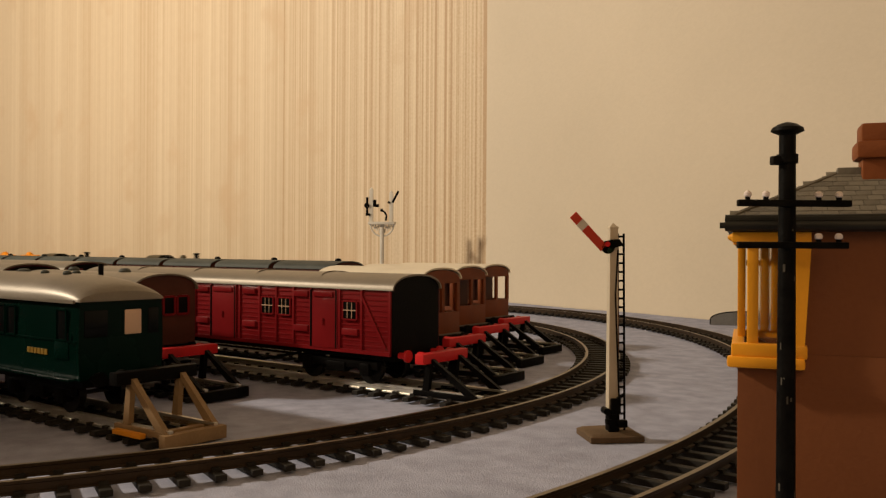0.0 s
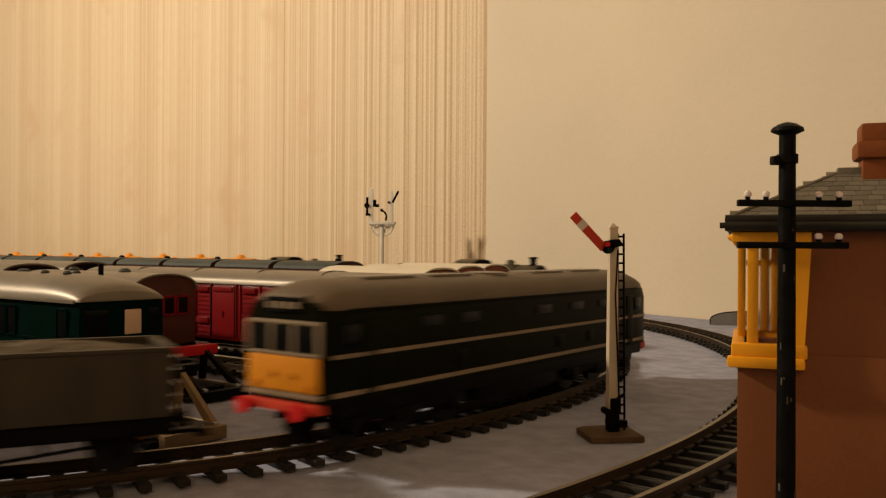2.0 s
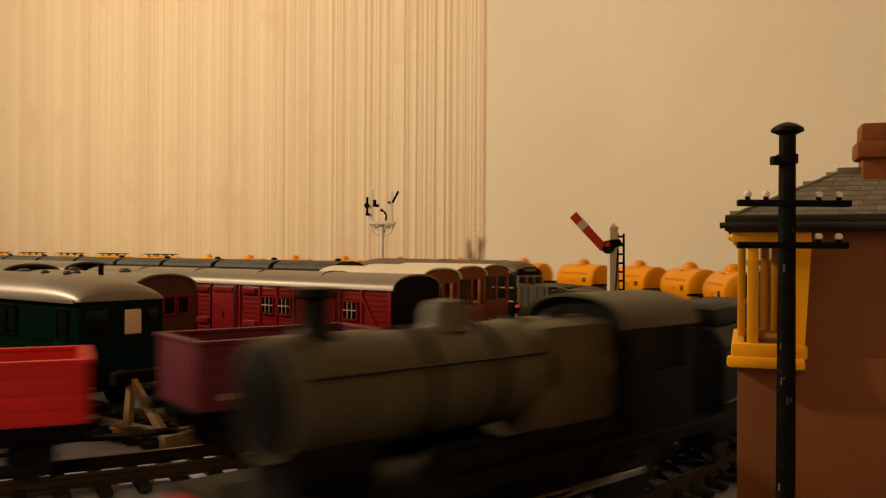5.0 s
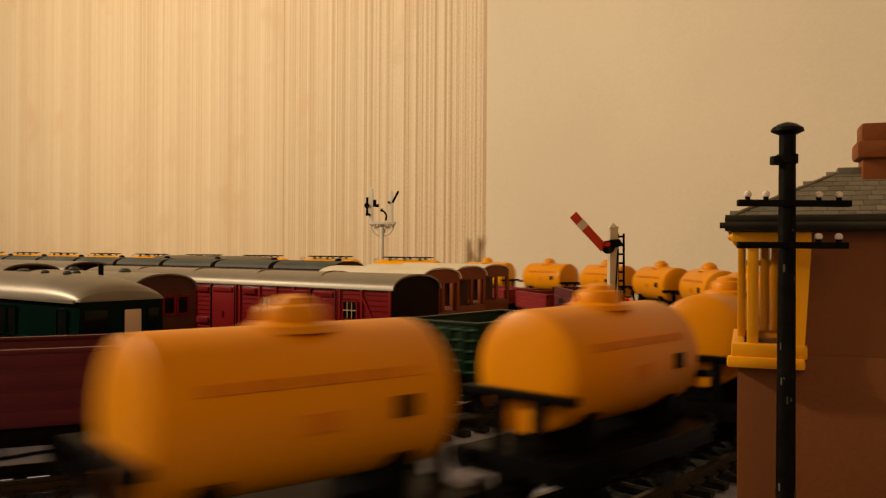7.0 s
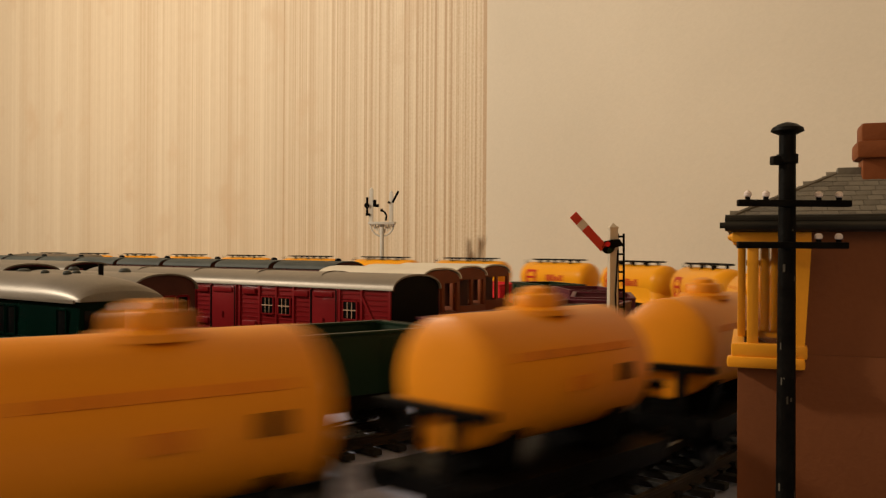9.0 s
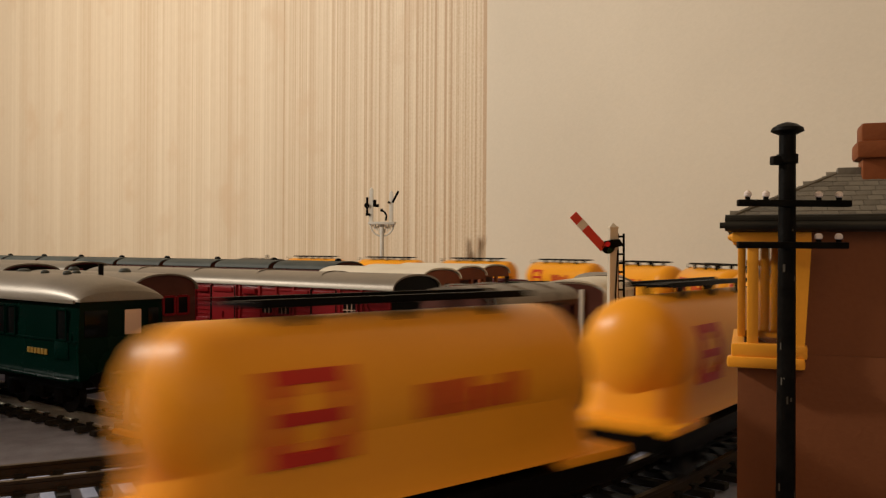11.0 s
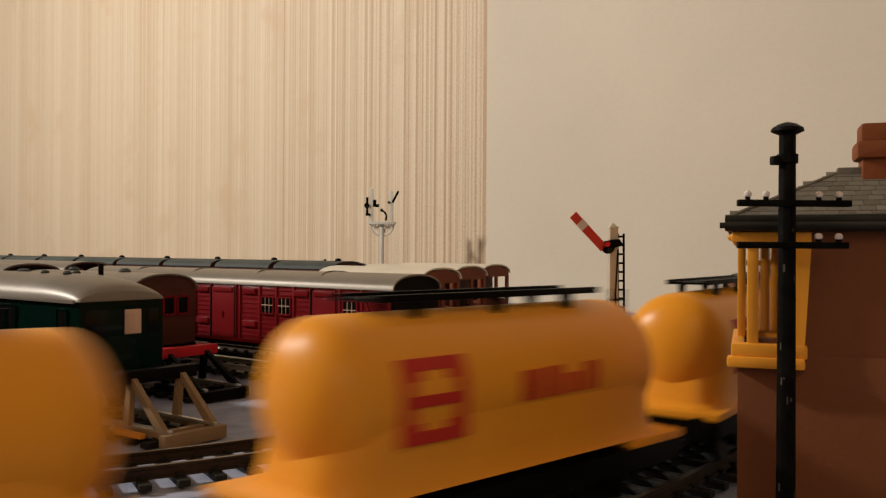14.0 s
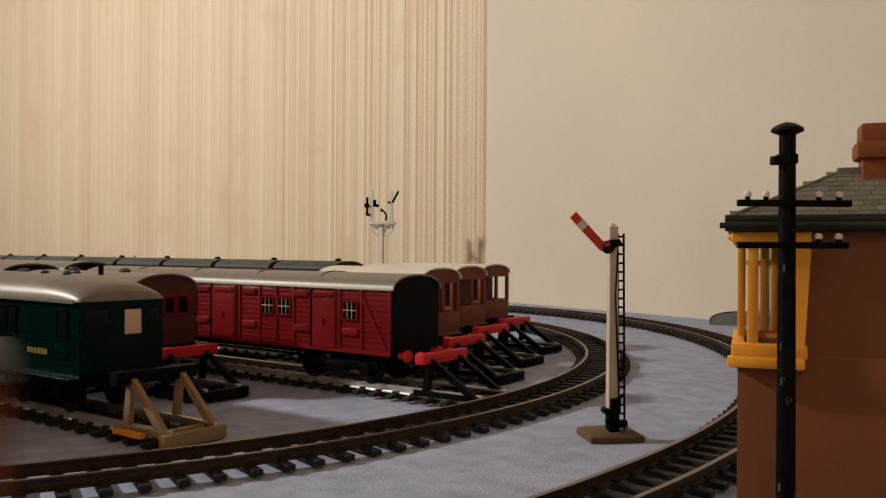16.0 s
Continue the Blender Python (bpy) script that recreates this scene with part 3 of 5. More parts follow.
def long_tank_wagon(label):
    w = thing("tank_wagon", label, "wagon", group="long tank wagons")
    L, r, zc = 0.1060, 0.0148, 0.0330
    four_wheel_frame(w, L, 0.062)
    part("barrel", barrel(-0.0412, 0.0412, r, zc, 0.0085), M_yellow, w)
    for s in (-1, 1):
        x0, x1 = s * 0.034, s * 0.0545
        bm = B()
        box(bm, min(x0, x1), max(x0, x1), -0.0160, 0.0160, 0.0148, 0.0168, 0.0004)
        part("end_platform", bm, M_yellow, w)
    bm, rows = B(), []
    for hx, hy, z in ((0.0505, 0.0150, 0.0166), (0.0488, 0.0143, 0.0180), (0.0478, 0.0139, 0.0215), (0.0468, 0.0141, 0.0260), (0.0440, 0.0143, 0.0310)):
        ring, q = [], 0.0085
        for cx, cy, a0 in ((hx - q, hy - q, 0), (-hx + q, hy - q, 90), (-hx + q, -hy + q, 180), (hx - q, -hy + q, 270)):
            for k in range(6):
                a = radians(a0 + 18 * k)
                ring.append((cx + q * math.cos(a), cy + q * math.sin(a), z))
        rows.append(ring)
    part("sole_body", loft(bm, rows), M_yellow, w)
    bm = B()
    for y in (-0.0056, 0.0056):
        box(bm, -0.0335, 0.0335, y - 0.0006, y + 0.0006, 0.0498, 0.0512, 0.0002)
    for k in range(24):
        x = -0.0325 + 0.065 * k / 23
        box(bm, x - 0.0008, x + 0.0008, -0.0056, 0.0056, 0.0499, 0.0506)
    part("walkway", bm, M_black, w, "black top walkway")
    for x in (-0.0225, 0.0, 0.0225):
        for y in (-0.0052, 0.0052):
            bm = B()
            loft(bm, [[(x - 0.002, y - 0.0006, 0.0500), (x + 0.002, y - 0.0006, 0.0500), (x + 0.001, y - 0.0006, 0.0462), (x - 0.001, y - 0.0006, 0.0462)],
                      [(x - 0.002, y + 0.0006, 0.0500), (x + 0.002, y + 0.0006, 0.0500), (x + 0.001, y + 0.0006, 0.0462), (x - 0.001, y + 0.0006, 0.0462)]])
            part("walkway_bracket", bm, M_black, w)
    part("end_ladder", ladder(0.0, 0.0148, 0.0500), M_black, w).matrix_basis = Matrix.Translation((-0.0495, 0.0, 0))
    for y in (-1, 1):
        way = 1 if y < 0 else -1
        def reach(rr, t):
            """How far out the print lies: on the barrel above, on the skirt below."""
            return rr * math.cos(t) if t > -0.15 else max(rr * math.cos(t), 0.0144 + rr - r)

        def patch(bm, x0, x1, za, zb):
            """A thin piece of print that follows the barrel."""
            x0, x1 = (x0, x1) if way > 0 else (-x1, -x0)
            for k in range(3):
                t0, t1 = (za + (zb - za) * k / 3) / r, (za + (zb - za) * (k + 1) / 3) / r
                loft(bm, [[(x0, y * reach(rr, t0), zc + rr * math.sin(t0)), (x1, y * reach(rr, t0), zc + rr * math.sin(t0)),
                           (x1, y * reach(rr, t1), zc + rr * math.sin(t1)), (x0, y * reach(rr, t1), zc + rr * math.sin(t1))] for rr in (r - 0.0004, r + 0.0003)])

        bm = B()
        for x0, x1, za, zb in ((-0.0340, -0.0310, -0.0080, 0.0075), (-0.0208, -0.0180, -0.0080, 0.0075), (-0.0310, -0.0208, 0.0052, 0.0075),
                               (-0.0310, -0.0208, -0.0080, -0.0058), (-0.0310, -0.0208, -0.0012, 0.0008), (-0.0310, -0.0292, 0.0034, 0.0052),
                               (-0.0226, -0.0208, 0.0034, 0.0052), (-0.0310, -0.0290, -0.0058, -0.0042), (-0.0228, -0.0208, -0.0058, -0.0042)):
            patch(bm, x0, x1, za, zb)
        part("logo_panel", bm, M_logo, w, "red printed emblem panel", smooth=False)
        bm = B()
        for x0, x1, za, zb in ((-0.0030, 0.0036, -0.0032, 0.0028), (0.0046, 0.0098, -0.0032, 0.0030), (0.0108, 0.0158, -0.0030, 0.0012),
                               (0.0168, 0.0190, -0.0030, 0.0030), (0.0200, 0.0222, -0.0030, 0.0030)):
            patch(bm, x0, x1, za, zb)
        part("logo_bar", bm, M_logobar, w, "row of dull red printed bars", smooth=False)
    return w


def ladder(y, z0, z1, width=0.004, pitch=0.0045, r=0.0003):
    bm = B()
    for s in (-1, 1):
        rod(bm, (0, y + s * width / 2, z0), (0, y + s * width / 2, z1), r, 5)
    n = int((z1 - z0) / pitch)
    for k in range(n + 1):
        z = z0 + 0.001 + k * pitch
        if z < z1:
            rod(bm, (0, y - width / 2, z), (0, y + width / 2, z), r, 5)
    return bm


# ---------------------------------------------------------------- vans
def goods_brake_van(name, label, body, roof, Lb=0.0620, L=0.0860, z1=0.0405, group="goods brake vans", pipe=True, rise=0.0062):
    """A planked van with an open veranda at each end, its roof over all."""
    v = thing(name, label, "brake van", group=group)
    hw, z0 = 0.0165, 0.0147
    four_wheel_frame(v, L, 0.042)
    part("deck", box(B(), -L / 2, L / 2, -hw, hw, 0.0140, 0.0156, 0.0003), M_scuff, v, "dusty grey end platform")
    cab = Lb / 2 - 0.0130
    for s in (-1, 1):
        # side with window openings at the verandas
        bm = B()
        y0, y1 = s * hw - 0.0007, s * hw + 0.0007
        box(bm, -cab, cab, y0, y1, z0, z1, 0.0002)
        for e in (-1, 1):
            a, b = e * cab, e * Lb / 2
            box(bm, min(a, b), max(a, b), y0, y1, z0, 0.0268, 0.0002)
            box(bm, min(a, b), max(a, b), y0, y1, z1 - 0.0030, z1, 0.0002)
            box(bm, e * (Lb / 2 - 0.0010) - 0.0012, e * (Lb / 2 - 0.0010) + 0.0012, y0, y1, 0.0262, z1 - 0.0024, 0.0002)
        part("side", bm, body, v)
        for k in range(1, 7):
            z = z0 + (z1 - z0) * k / 7
            part("plank_bead", box(B(), -cab, cab, s * (hw + 0.0006), s * (hw + 0.0010), z - 0.0003, z + 0.0003), body, v)
        part("foot_board", box(B(), -Lb / 2 + 0.004, Lb / 2 - 0.004, s * 0.0150, s * 0.0180, 0.0068, 0.0076, 0.0002), M_black, v)
        part("hand_rail", rod(B(), (-cab + 0.003, s * (hw + 0.0014), 0.026), (-cab + 0.003, s * (hw + 0.0014), 0.036), 0.0003, 6), M_white, v)
    for e in (-1, 1):
        x = e * Lb / 2
        bm = B()
        box(bm, x - 0.0007, x + 0.0007, -hw + 0.0008, hw - 0.0008, z0, 0.0268, 0.0002)
        part("end_wall", bm, body, v)
        arch_pts = arch(hw - 0.0008, z1 - 0.001, rise - 0.001, 12)
        prof = arch_pts + [(-hw + 0.0008, z1 - 0.0028), (hw - 0.0008, z1 - 0.0028)]
        part("end_arch", prism(B(), prof, x - 0.0007, x + 0.0007), body, v)
        for y in (-0.0147, 0.0015, 0.0147):
            part("end_post", box(B(), x - 0.0008, x + 0.0008, y - 0.0012, y + 0.0012, 0.0266, z1 - 0.0026, 0.0002), body, v)
        bm = B()
        box(bm, e * cab - 0.0006, e * cab + 0.0006, -hw + 0.0008, hw - 0.0008, z0, z1 + 0.002)
        part("bulkhead", bm, M_dbrown, v)
        part("bulkhead_door", box(B(), e * cab + e * 0.0002, e * (cab + 0.0012), -0.0045, 0.0025, z0 + 0.001, z1 - 0.0025, 0.0002), M_dbrown, v)
    bm = shell_roof(B(), hw + 0.0012, z1 - 0.0006, rise, -Lb / 2 - 0.0012, Lb / 2 + 0.0012, 0.0009)
    part("roof", bm, roof, v)
    for x in (-0.022, -0.002, 0.018) if pipe else ():
        part("roof_rain_strip", rain_strip(x, hw, z1, rise), roof, v)
    if pipe:
        part("stove_pipe", rod(B(), (0.010, 0.004, z1 + 0.004), (0.010, 0.004, z1 + 0.0085), 0.0013, 10), M_black, v)
    return v


def rain_strip(x, hw, z, rise, w=0.0006):
    bm = B()
    pts = arch(hw * 0.98, z - 0.0003, rise + 0.0002, 14)[2:-2]
    rows = []
    for i, (y, zz) in enumerate(pts):
        bow = 0.006 * math.sin(math.pi * i / (len(pts) - 1))
        rows.append([(x - bow, y, zz), (x - bow + w, y, zz), (x - bow + w, y, zz + 0.0005), (x - bow, y, zz + 0.0005)])
    return loft(bm, rows)


def covered_van(label, body, roof, L=0.0640, group="covered goods vans", vents=True, name="goods_van", z1=0.0400, ends=None):
    v = thing(name, label, "van", group=group)
    hw, z0 = 0.0162, 0.0147
    four_wheel_frame(v, L, 0.038)
    prof = [(hw, z0)] + arch(hw, z1, 0.0052, 12) + [(-hw, z0)]
    part("body", prism(B(), prof, -L / 2, L / 2), body, v)
    part("roof", shell_roof(B(), hw + 0.0010, z1, 0.0062, -L / 2 - 0.0008, L / 2 + 0.0008, 0.0008), roof, v)
    for s in (-1, 1):
        for x0, x1 in ((-0.0075, -0.0003), (0.0003, 0.0075)):
            part("door", box(B(), x0, x1, s * hw - 0.0002, s * hw + 0.0010, z0 + 0.0008, z1 - 0.001, 0.0002), body, v)
        for k in range(1, 7):
            z = z0 + (z1 - z0) * k / 7
            for x0, x1 in ((-L / 2, -0.008), (0.008, L / 2)):
                part("plank_bead", box(B(), x0, x1, s * hw - 0.0001, s * hw + 0.0004, z - 0.0003, z + 0.0003), body, v)
        for x in (-L / 2 + 0.001, -0.0195, 0.0195, L / 2 - 0.001):
            part("side_strap", box(B(), x - 0.0008, x + 0.0008, min(s * hw, s * (hw + 0.0009)), max(s * hw, s * (hw + 0.0009)), z0, z1, 0.0002), body, v)
    for e in (-1, 1):
        for y in (-0.0055, 0.0055):
            part("end_strap", box(B(), min(e * L / 2, e * (L / 2 + 0.0014)), max(e * L / 2, e * (L / 2 + 0.0014)), y - 0.0009, y + 0.0009, z0, z1 + 0.002, 0.0003), body, v)
    for e in (-1, 1):
        if not vents:
            part("end_cover", prism(B(), [(hw - 0.001, z0 + 0.001)] + arch(hw - 0.001, z1, 0.0046, 12) + [(-hw + 0.001, z0 + 0.001)], min(e * L / 2, e * (L / 2 + 0.0006)), max(e * L / 2, e * (L / 2 + 0.0006))), ends or M_black, v, "dark van end" if ends is None else "brown van end")
    if vents:
        for x in (0.021,):
            part("roof_vent", turned(B(), ((0.0026, 0), (0.0026, 0.0010), (0.0020, 0.0020), (0.0006, 0.0024)), 12,
                                     Matrix.Translation((x, 0, z1 + 0.0058))), M_black, v)
    return v
# ---------------------------------------------------------------- engines
def diesel_engine():
    d = thing("diesel_locomotive", "dark green diesel locomotive with yellow end panel and grey roof", "locomotive")
    L, hw = 0.2240, 0.0172
    h = L / 2

    def section(x, k, top, low=0.0145):
        w = hw * k
        return [(x, w, low), (x, w, 0.0290), (x, w * 0.985, 0.0385)] + [(x, y * 0.985, z) for y, z in arch(w, 0.0385, top - 0.0385, 12, 2.3)][1:-1] + [(x, -w * 0.985, 0.0385), (x, -w, 0.0290), (x, -w, low)]

    part("body", loft(B(), [[(x, y, min(z, 0.0440)) for x, y, z in section(*a)] for a in
                            ((-h, 0.93, 0.046), (-h + 0.004, 0.98, 0.0485), (-h + 0.012, 1, 0.050), (h - 0.012, 1, 0.050), (h - 0.004, 0.98, 0.0485), (h, 0.93, 0.046))]), M_dgreen, d)
    bm = B()
    rows = []
    for x, k, top in ((-h + 0.0015, 0.88, 0.0455), (-h + 0.004, 0.94, 0.0480), (-h + 0.010, 0.985, 0.0500), (-h + 0.016, 1.0, 0.0505), (h - 0.016, 1.0, 0.0505), (h - 0.010, 0.985, 0.0500), (h - 0.004, 0.94, 0.0480), (h - 0.0015, 0.88, 0.0455)):
        w = (hw * k + 0.0004) * 0.968
        rows.append([(x, w, 0.0416)] + [(x, y, z) for y, z in arch(w, 0.0424, top - 0.0424, 14, 2.1)] + [(x, -w, 0.0416)])
    loft(bm, rows)
    part("roof", bm, M_dieselroof, d, "dusty brown-grey domed roof")
    for y in (-1, 1):
        for z, t in ((0.0282, 0.0006), (0.0170, 0.0007)):
            part("lining_stripe", box(B(), -h + 0.003, h - 0.003, y * (hw + 0.0001) - 0.0003, y * (hw + 0.0001) + 0.0003, z - t, z + t), M_stripe, d, "pale grey lining stripe")
        for e in (-1, 1):
            part("cab_side_window", box(B(), e * (h - 0.0105) - 0.0034, e * (h - 0.0105) + 0.0034, y * (hw + 0.0001) - 0.0004, y * (hw + 0.0001) + 0.0004, 0.0312, 0.0374, 0.0003), M_glass, d)
            part("cab_door", box(B(), e * (h - 0.0195) - 0.0034, e * (h - 0.0195) + 0.0034, y * (hw + 0.0001) - 0.0003, y * (hw + 0.0001) + 0.0003, 0.0150, 0.0382, 0.0003), M_dgreen, d)
    for y in (-1, 1):
        for x in (-0.062, -0.040, 0.012, 0.040, 0.066):
            part("side_grille", box(B(), x - 0.0055, x + 0.0055, y * (hw * 0.985) - 0.0005, y * (hw * 0.985) + 0.0005, 0.0345, 0.0378, 0.0002), M_wheel, d)
        for x in (-0.045, 0.025, 0.052):
            part("side_vent", box(B(), x - 0.0030, x + 0.0030, y * (hw + 0.0001) - 0.0003, y * (hw + 0.0001) + 0.0003, 0.0200, 0.0248, 0.0002), M_dgreen, d)
        part("cant_rail", box(B(), -h + 0.010, h - 0.010, y * hw * 0.972 - 0.0004, y * hw * 0.972 + 0.0004, 0.0412, 0.0420), M_dgreen, d)
    for x in (-0.07, -0.035, 0.035, 0.07):
        part("roof_panel", box(B(), x - 0.013, x + 0.013, -0.0060, 0.0060, 0.0500, 0.0509, 0.0003), M_roofgrey, d)
    part("roof_fan_cover", turned(B(), ((0.0085, 0), (0.0085, 0.001), (0.006, 0.0014)), 20, Matrix.Translation((-0.005, 0, 0.0498))), M_roofgrey, d)
    for e in (-1, 1):
        x = e * (h + 0.0002)
        part("end_warning_panel", box(B(), x - 0.0007, x + 0.0007, -0.0150, 0.0150, 0.0176, 0.0280, 0.0004), M_amber, d, "ochre yellow warning panel")
        part("end_waist_band", box(B(), x - 0.0008, x + 0.0008, -0.0158, 0.0158, 0.0282, 0.0292, 0.0003), M_stripe, d)
        part("end_foot_band", box(B(), x - 0.0008, x + 0.0008, -0.0158, 0.0158, 0.0158, 0.0172, 0.0003), M_stripe, d)
        for y in (-0.0150, -0.0048, 0.0048, 0.0150):
            part("windscreen_pillar", box(B(), x - 0.0008, x + 0.0008, y - 0.0007, y + 0.0007, 0.0290, 0.0380, 0.0002), M_stripe, d)
        for y in (-0.0096, 0.0, 0.0096):
            part("windscreen", box(B(), x - 0.0007, x + 0.0006, y - 0.0041, y + 0.0041, 0.0296, 0.0368, 0.0003), M_glass, d)
        part("eyebrow", box(B(), x - e * 0.001 - 0.0012, x - e * 0.001 + 0.0012, -0.0158, 0.0158, 0.0372, 0.0386, 0.0006), M_stripe, d)
        hb = part("headcode_box", box(B(), x - e * 0.0035 - 0.0030, x - e * 0.0035 + 0.0030, -0.0088, 0.0088, 0.0400, 0.0462, 0.0010), M_dieselroof, d)
        part("headcode_glass", box(B(), x - e * 0.0002 - 0.0005, x - e * 0.0002 + 0.0005, -0.0078, 0.0078, 0.0408, 0.0454, 0.0003), M_glass, hb)
        for k in range(4):
            y = -0.0054 + 0.0036 * k
            part("headcode_bar", box(B(), x + e * 0.0004 - 0.0002, x + e * 0.0004 + 0.0002, y - 0.0011, y + 0.0011, 0.0420, 0.0440), M_stripe, hb, "pale bar standing for a figure")
        part("buffer_beam", box(B(), x - e * 0.0005 - 0.0020, x - e * 0.0005 + 0.0020, -0.0155, 0.0155, 0.0116, 0.0146, 0.0004), M_sigred, d, "red buffer beam")
        buffers(d, x + e * 0.001, e, M_red, 0.0130)
        for y in (-0.011, 0.011):
            for zz in (0.0197, 0.0227):
                part("lamp_stud", rod(B(), (x + e * 0.0004, y * (1 if zz < 0.021 else 0.4), zz), (x + e * 0.0014, y * (1 if zz < 0.021 else 0.4), zz), 0.0009, 8), M_amber, d)
        bogie(d, e * 0.0700, 0.052)
        wheelset(d, e * 0.0700)
    bm = box(B(), -0.030, 0.030, -0.0140, 0.0140, 0.0042, 0.0118, 0.0012)
    part("fuel_tank", bm, M_black, d)
    part("underframe", box(B(), -h + 0.004, h - 0.004, -0.0160, 0.0160, 0.0100, 0.0147, 0.0004), M_black, d)
    return d


def boiler_profile(bm, x0, x1, r0, r1, zc, seg=28):
    return turned(bm, ((r0 * 0.9, x0 - 0.0008), (r0, x0), (r1, x1)), seg, Matrix.Translation((0, 0, zc)) @ Matrix.Rotation(radians(90), 4, "Y"))


def steam_engine(label, tank=False):
    """Facing +x. The front buffers stand at x = 0."""
    s = thing("steam_locomotive", label, "locomotive")
    back = -0.140 if tank else -0.136
    part("running_plate", box(B(), back, -0.004, -0.0160, 0.0160, 0.0166, 0.0178, 0.0003), M_loco, s)
    for y in (-1, 1):
        part("valance", box(B(), back, -0.006, y * 0.0156 - 0.0005, y * 0.0156 + 0.0005, 0.0146, 0.0170), M_loco, s)
    part("main_frame", box(B(), back + 0.004, -0.006, -0.0068, 0.0068, 0.0060, 0.0166, 0.0004), M_black, s)
    zc = 0.0335
    fire = -0.101 if tank else -0.100
    # Boiler and smokebox carry the lit tone in their colour.
    part("boiler", boiler_profile(B(), fire, -0.036, 0.0112, 0.0104, zc), M_locotop, s, "black boiler with lit olive tone painted in")
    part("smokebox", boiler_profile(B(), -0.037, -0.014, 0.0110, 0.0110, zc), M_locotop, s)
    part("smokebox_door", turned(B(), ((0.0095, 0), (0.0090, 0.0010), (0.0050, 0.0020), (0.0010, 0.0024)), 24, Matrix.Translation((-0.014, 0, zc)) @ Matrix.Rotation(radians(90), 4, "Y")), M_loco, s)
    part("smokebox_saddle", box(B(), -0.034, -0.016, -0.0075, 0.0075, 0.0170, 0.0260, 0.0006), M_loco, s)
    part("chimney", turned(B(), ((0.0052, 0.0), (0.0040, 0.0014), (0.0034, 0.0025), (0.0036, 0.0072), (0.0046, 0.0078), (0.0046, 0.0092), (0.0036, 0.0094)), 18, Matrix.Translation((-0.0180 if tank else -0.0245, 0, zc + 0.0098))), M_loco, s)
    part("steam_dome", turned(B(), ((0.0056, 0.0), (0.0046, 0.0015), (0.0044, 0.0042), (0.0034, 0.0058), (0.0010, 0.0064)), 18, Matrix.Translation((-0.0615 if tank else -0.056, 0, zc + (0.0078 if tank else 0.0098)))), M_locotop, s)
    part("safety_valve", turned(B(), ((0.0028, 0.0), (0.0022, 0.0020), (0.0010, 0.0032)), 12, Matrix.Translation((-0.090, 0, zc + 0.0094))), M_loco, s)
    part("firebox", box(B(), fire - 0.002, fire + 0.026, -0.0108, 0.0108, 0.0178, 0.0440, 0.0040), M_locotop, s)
    for x in (-0.045, -0.063, -0.078):
        part("boiler_band", turned(B(), ((0.0114, -0.0005), (0.0114, 0.0005)), 28, Matrix.Translation((x, 0, zc)) @ Matrix.Rotation(radians(90), 4, "Y")), M_loco, s)
    for y in (-1, 1):
        part("hand_rail", rod(B(), (fire + 0.024, y * 0.0108, zc + 0.0045), (-0.016, y * 0.0112, zc + 0.0045), 0.0003, 6), M_wheel, s)
    # cab
    c1 = fire + 0.001
    c0 = c1 - (0.030 if tank else 0.026)
    for y in (-1, 1):
        bm = B()
        y0, y1 = y * 0.0152 - 0.0005, y * 0.0152 + 0.0005
        box(bm, c0, c1, y0, y1, 0.0178, 0.0318)
        box(bm, c0, c0 + 0.004, y0, y1, 0.0316, 0.0425)
        box(bm, c1 - 0.008, c1, y0, y1, 0.0316, 0.0425)
        part("cab_side", bm, M_loco, s)
    part("cab_front", prism(B(), [(0.0150, 0.0178)] + arch(0.0150, 0.0420, 0.0068, 10) + [(-0.0150, 0.0178)], c1 - 0.0008, c1 + 0.0002), M_loco, s)
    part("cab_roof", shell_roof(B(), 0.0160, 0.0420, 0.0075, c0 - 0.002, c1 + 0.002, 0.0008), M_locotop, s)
    part("cab_number_bar", box(B(), c0 + 0.010, c0 + 0.018, -0.0160, -0.0156, 0.0225, 0.0250), M_stripe, s, "pale bar for a number")
    part("cab_interior", box(B(), c0 + 0.003, c1 - 0.001, -0.0140, 0.0140, 0.0178, 0.0420, 0.0005), M_black, s, "dark cab backhead and fittings")
    if tank:
        for y in (-1, 1):
            part("side_tank", box(B(), fire, -0.046, y * 0.0148 - 0.0022 if y > 0 else -0.0160, 0.0160 if y > 0 else -0.0126, 0.0178, 0.0368, 0.0008), M_loco, s)
            part("tank_emblem", rod(B(), (-0.0765, y * 0.0157, 0.0293), (-0.0765, y * 0.0163, 0.0293), 0.0031, 20), M_emblem_red, s, "round red and gold emblem")
            em = s.children[-1]
            part("emblem_bar", box(B(), -0.0788, -0.0742, y * 0.0163 - 0.0002, y * 0.0163 + 0.0002, 0.0264, 0.0274), M_white_ink, em)
            part("emblem_lion", box(B(), -0.0782, -0.0750, y * 0.0163 - 0.0002, y * 0.0163 + 0.0002, 0.0295, 0.0316, 0.0001), M_emblem, em)
        part("bunker", box(B(), back, c0 + 0.001, -0.0155, 0.0155, 0.0178, 0.0368, 0.0010), M_loco, s)
        part("bunker_coal", box(B(), back + 0.002, c0 - 0.001, -0.0130, 0.0130, 0.0362, 0.0395, 0.0014), M_coal, s)
        drivers, small = (-0.045, -0.070, -0.095), (-0.018, -0.116, -0.132)
    else:
        drivers, small = (-0.052, -0.080, -0.106), (-0.014, -0.032)
    for x in drivers:
        wheelset(s, x, BIGWHEEL, 0.011, "driving_wheel")
    for x in small:
        wheelset(s, x)
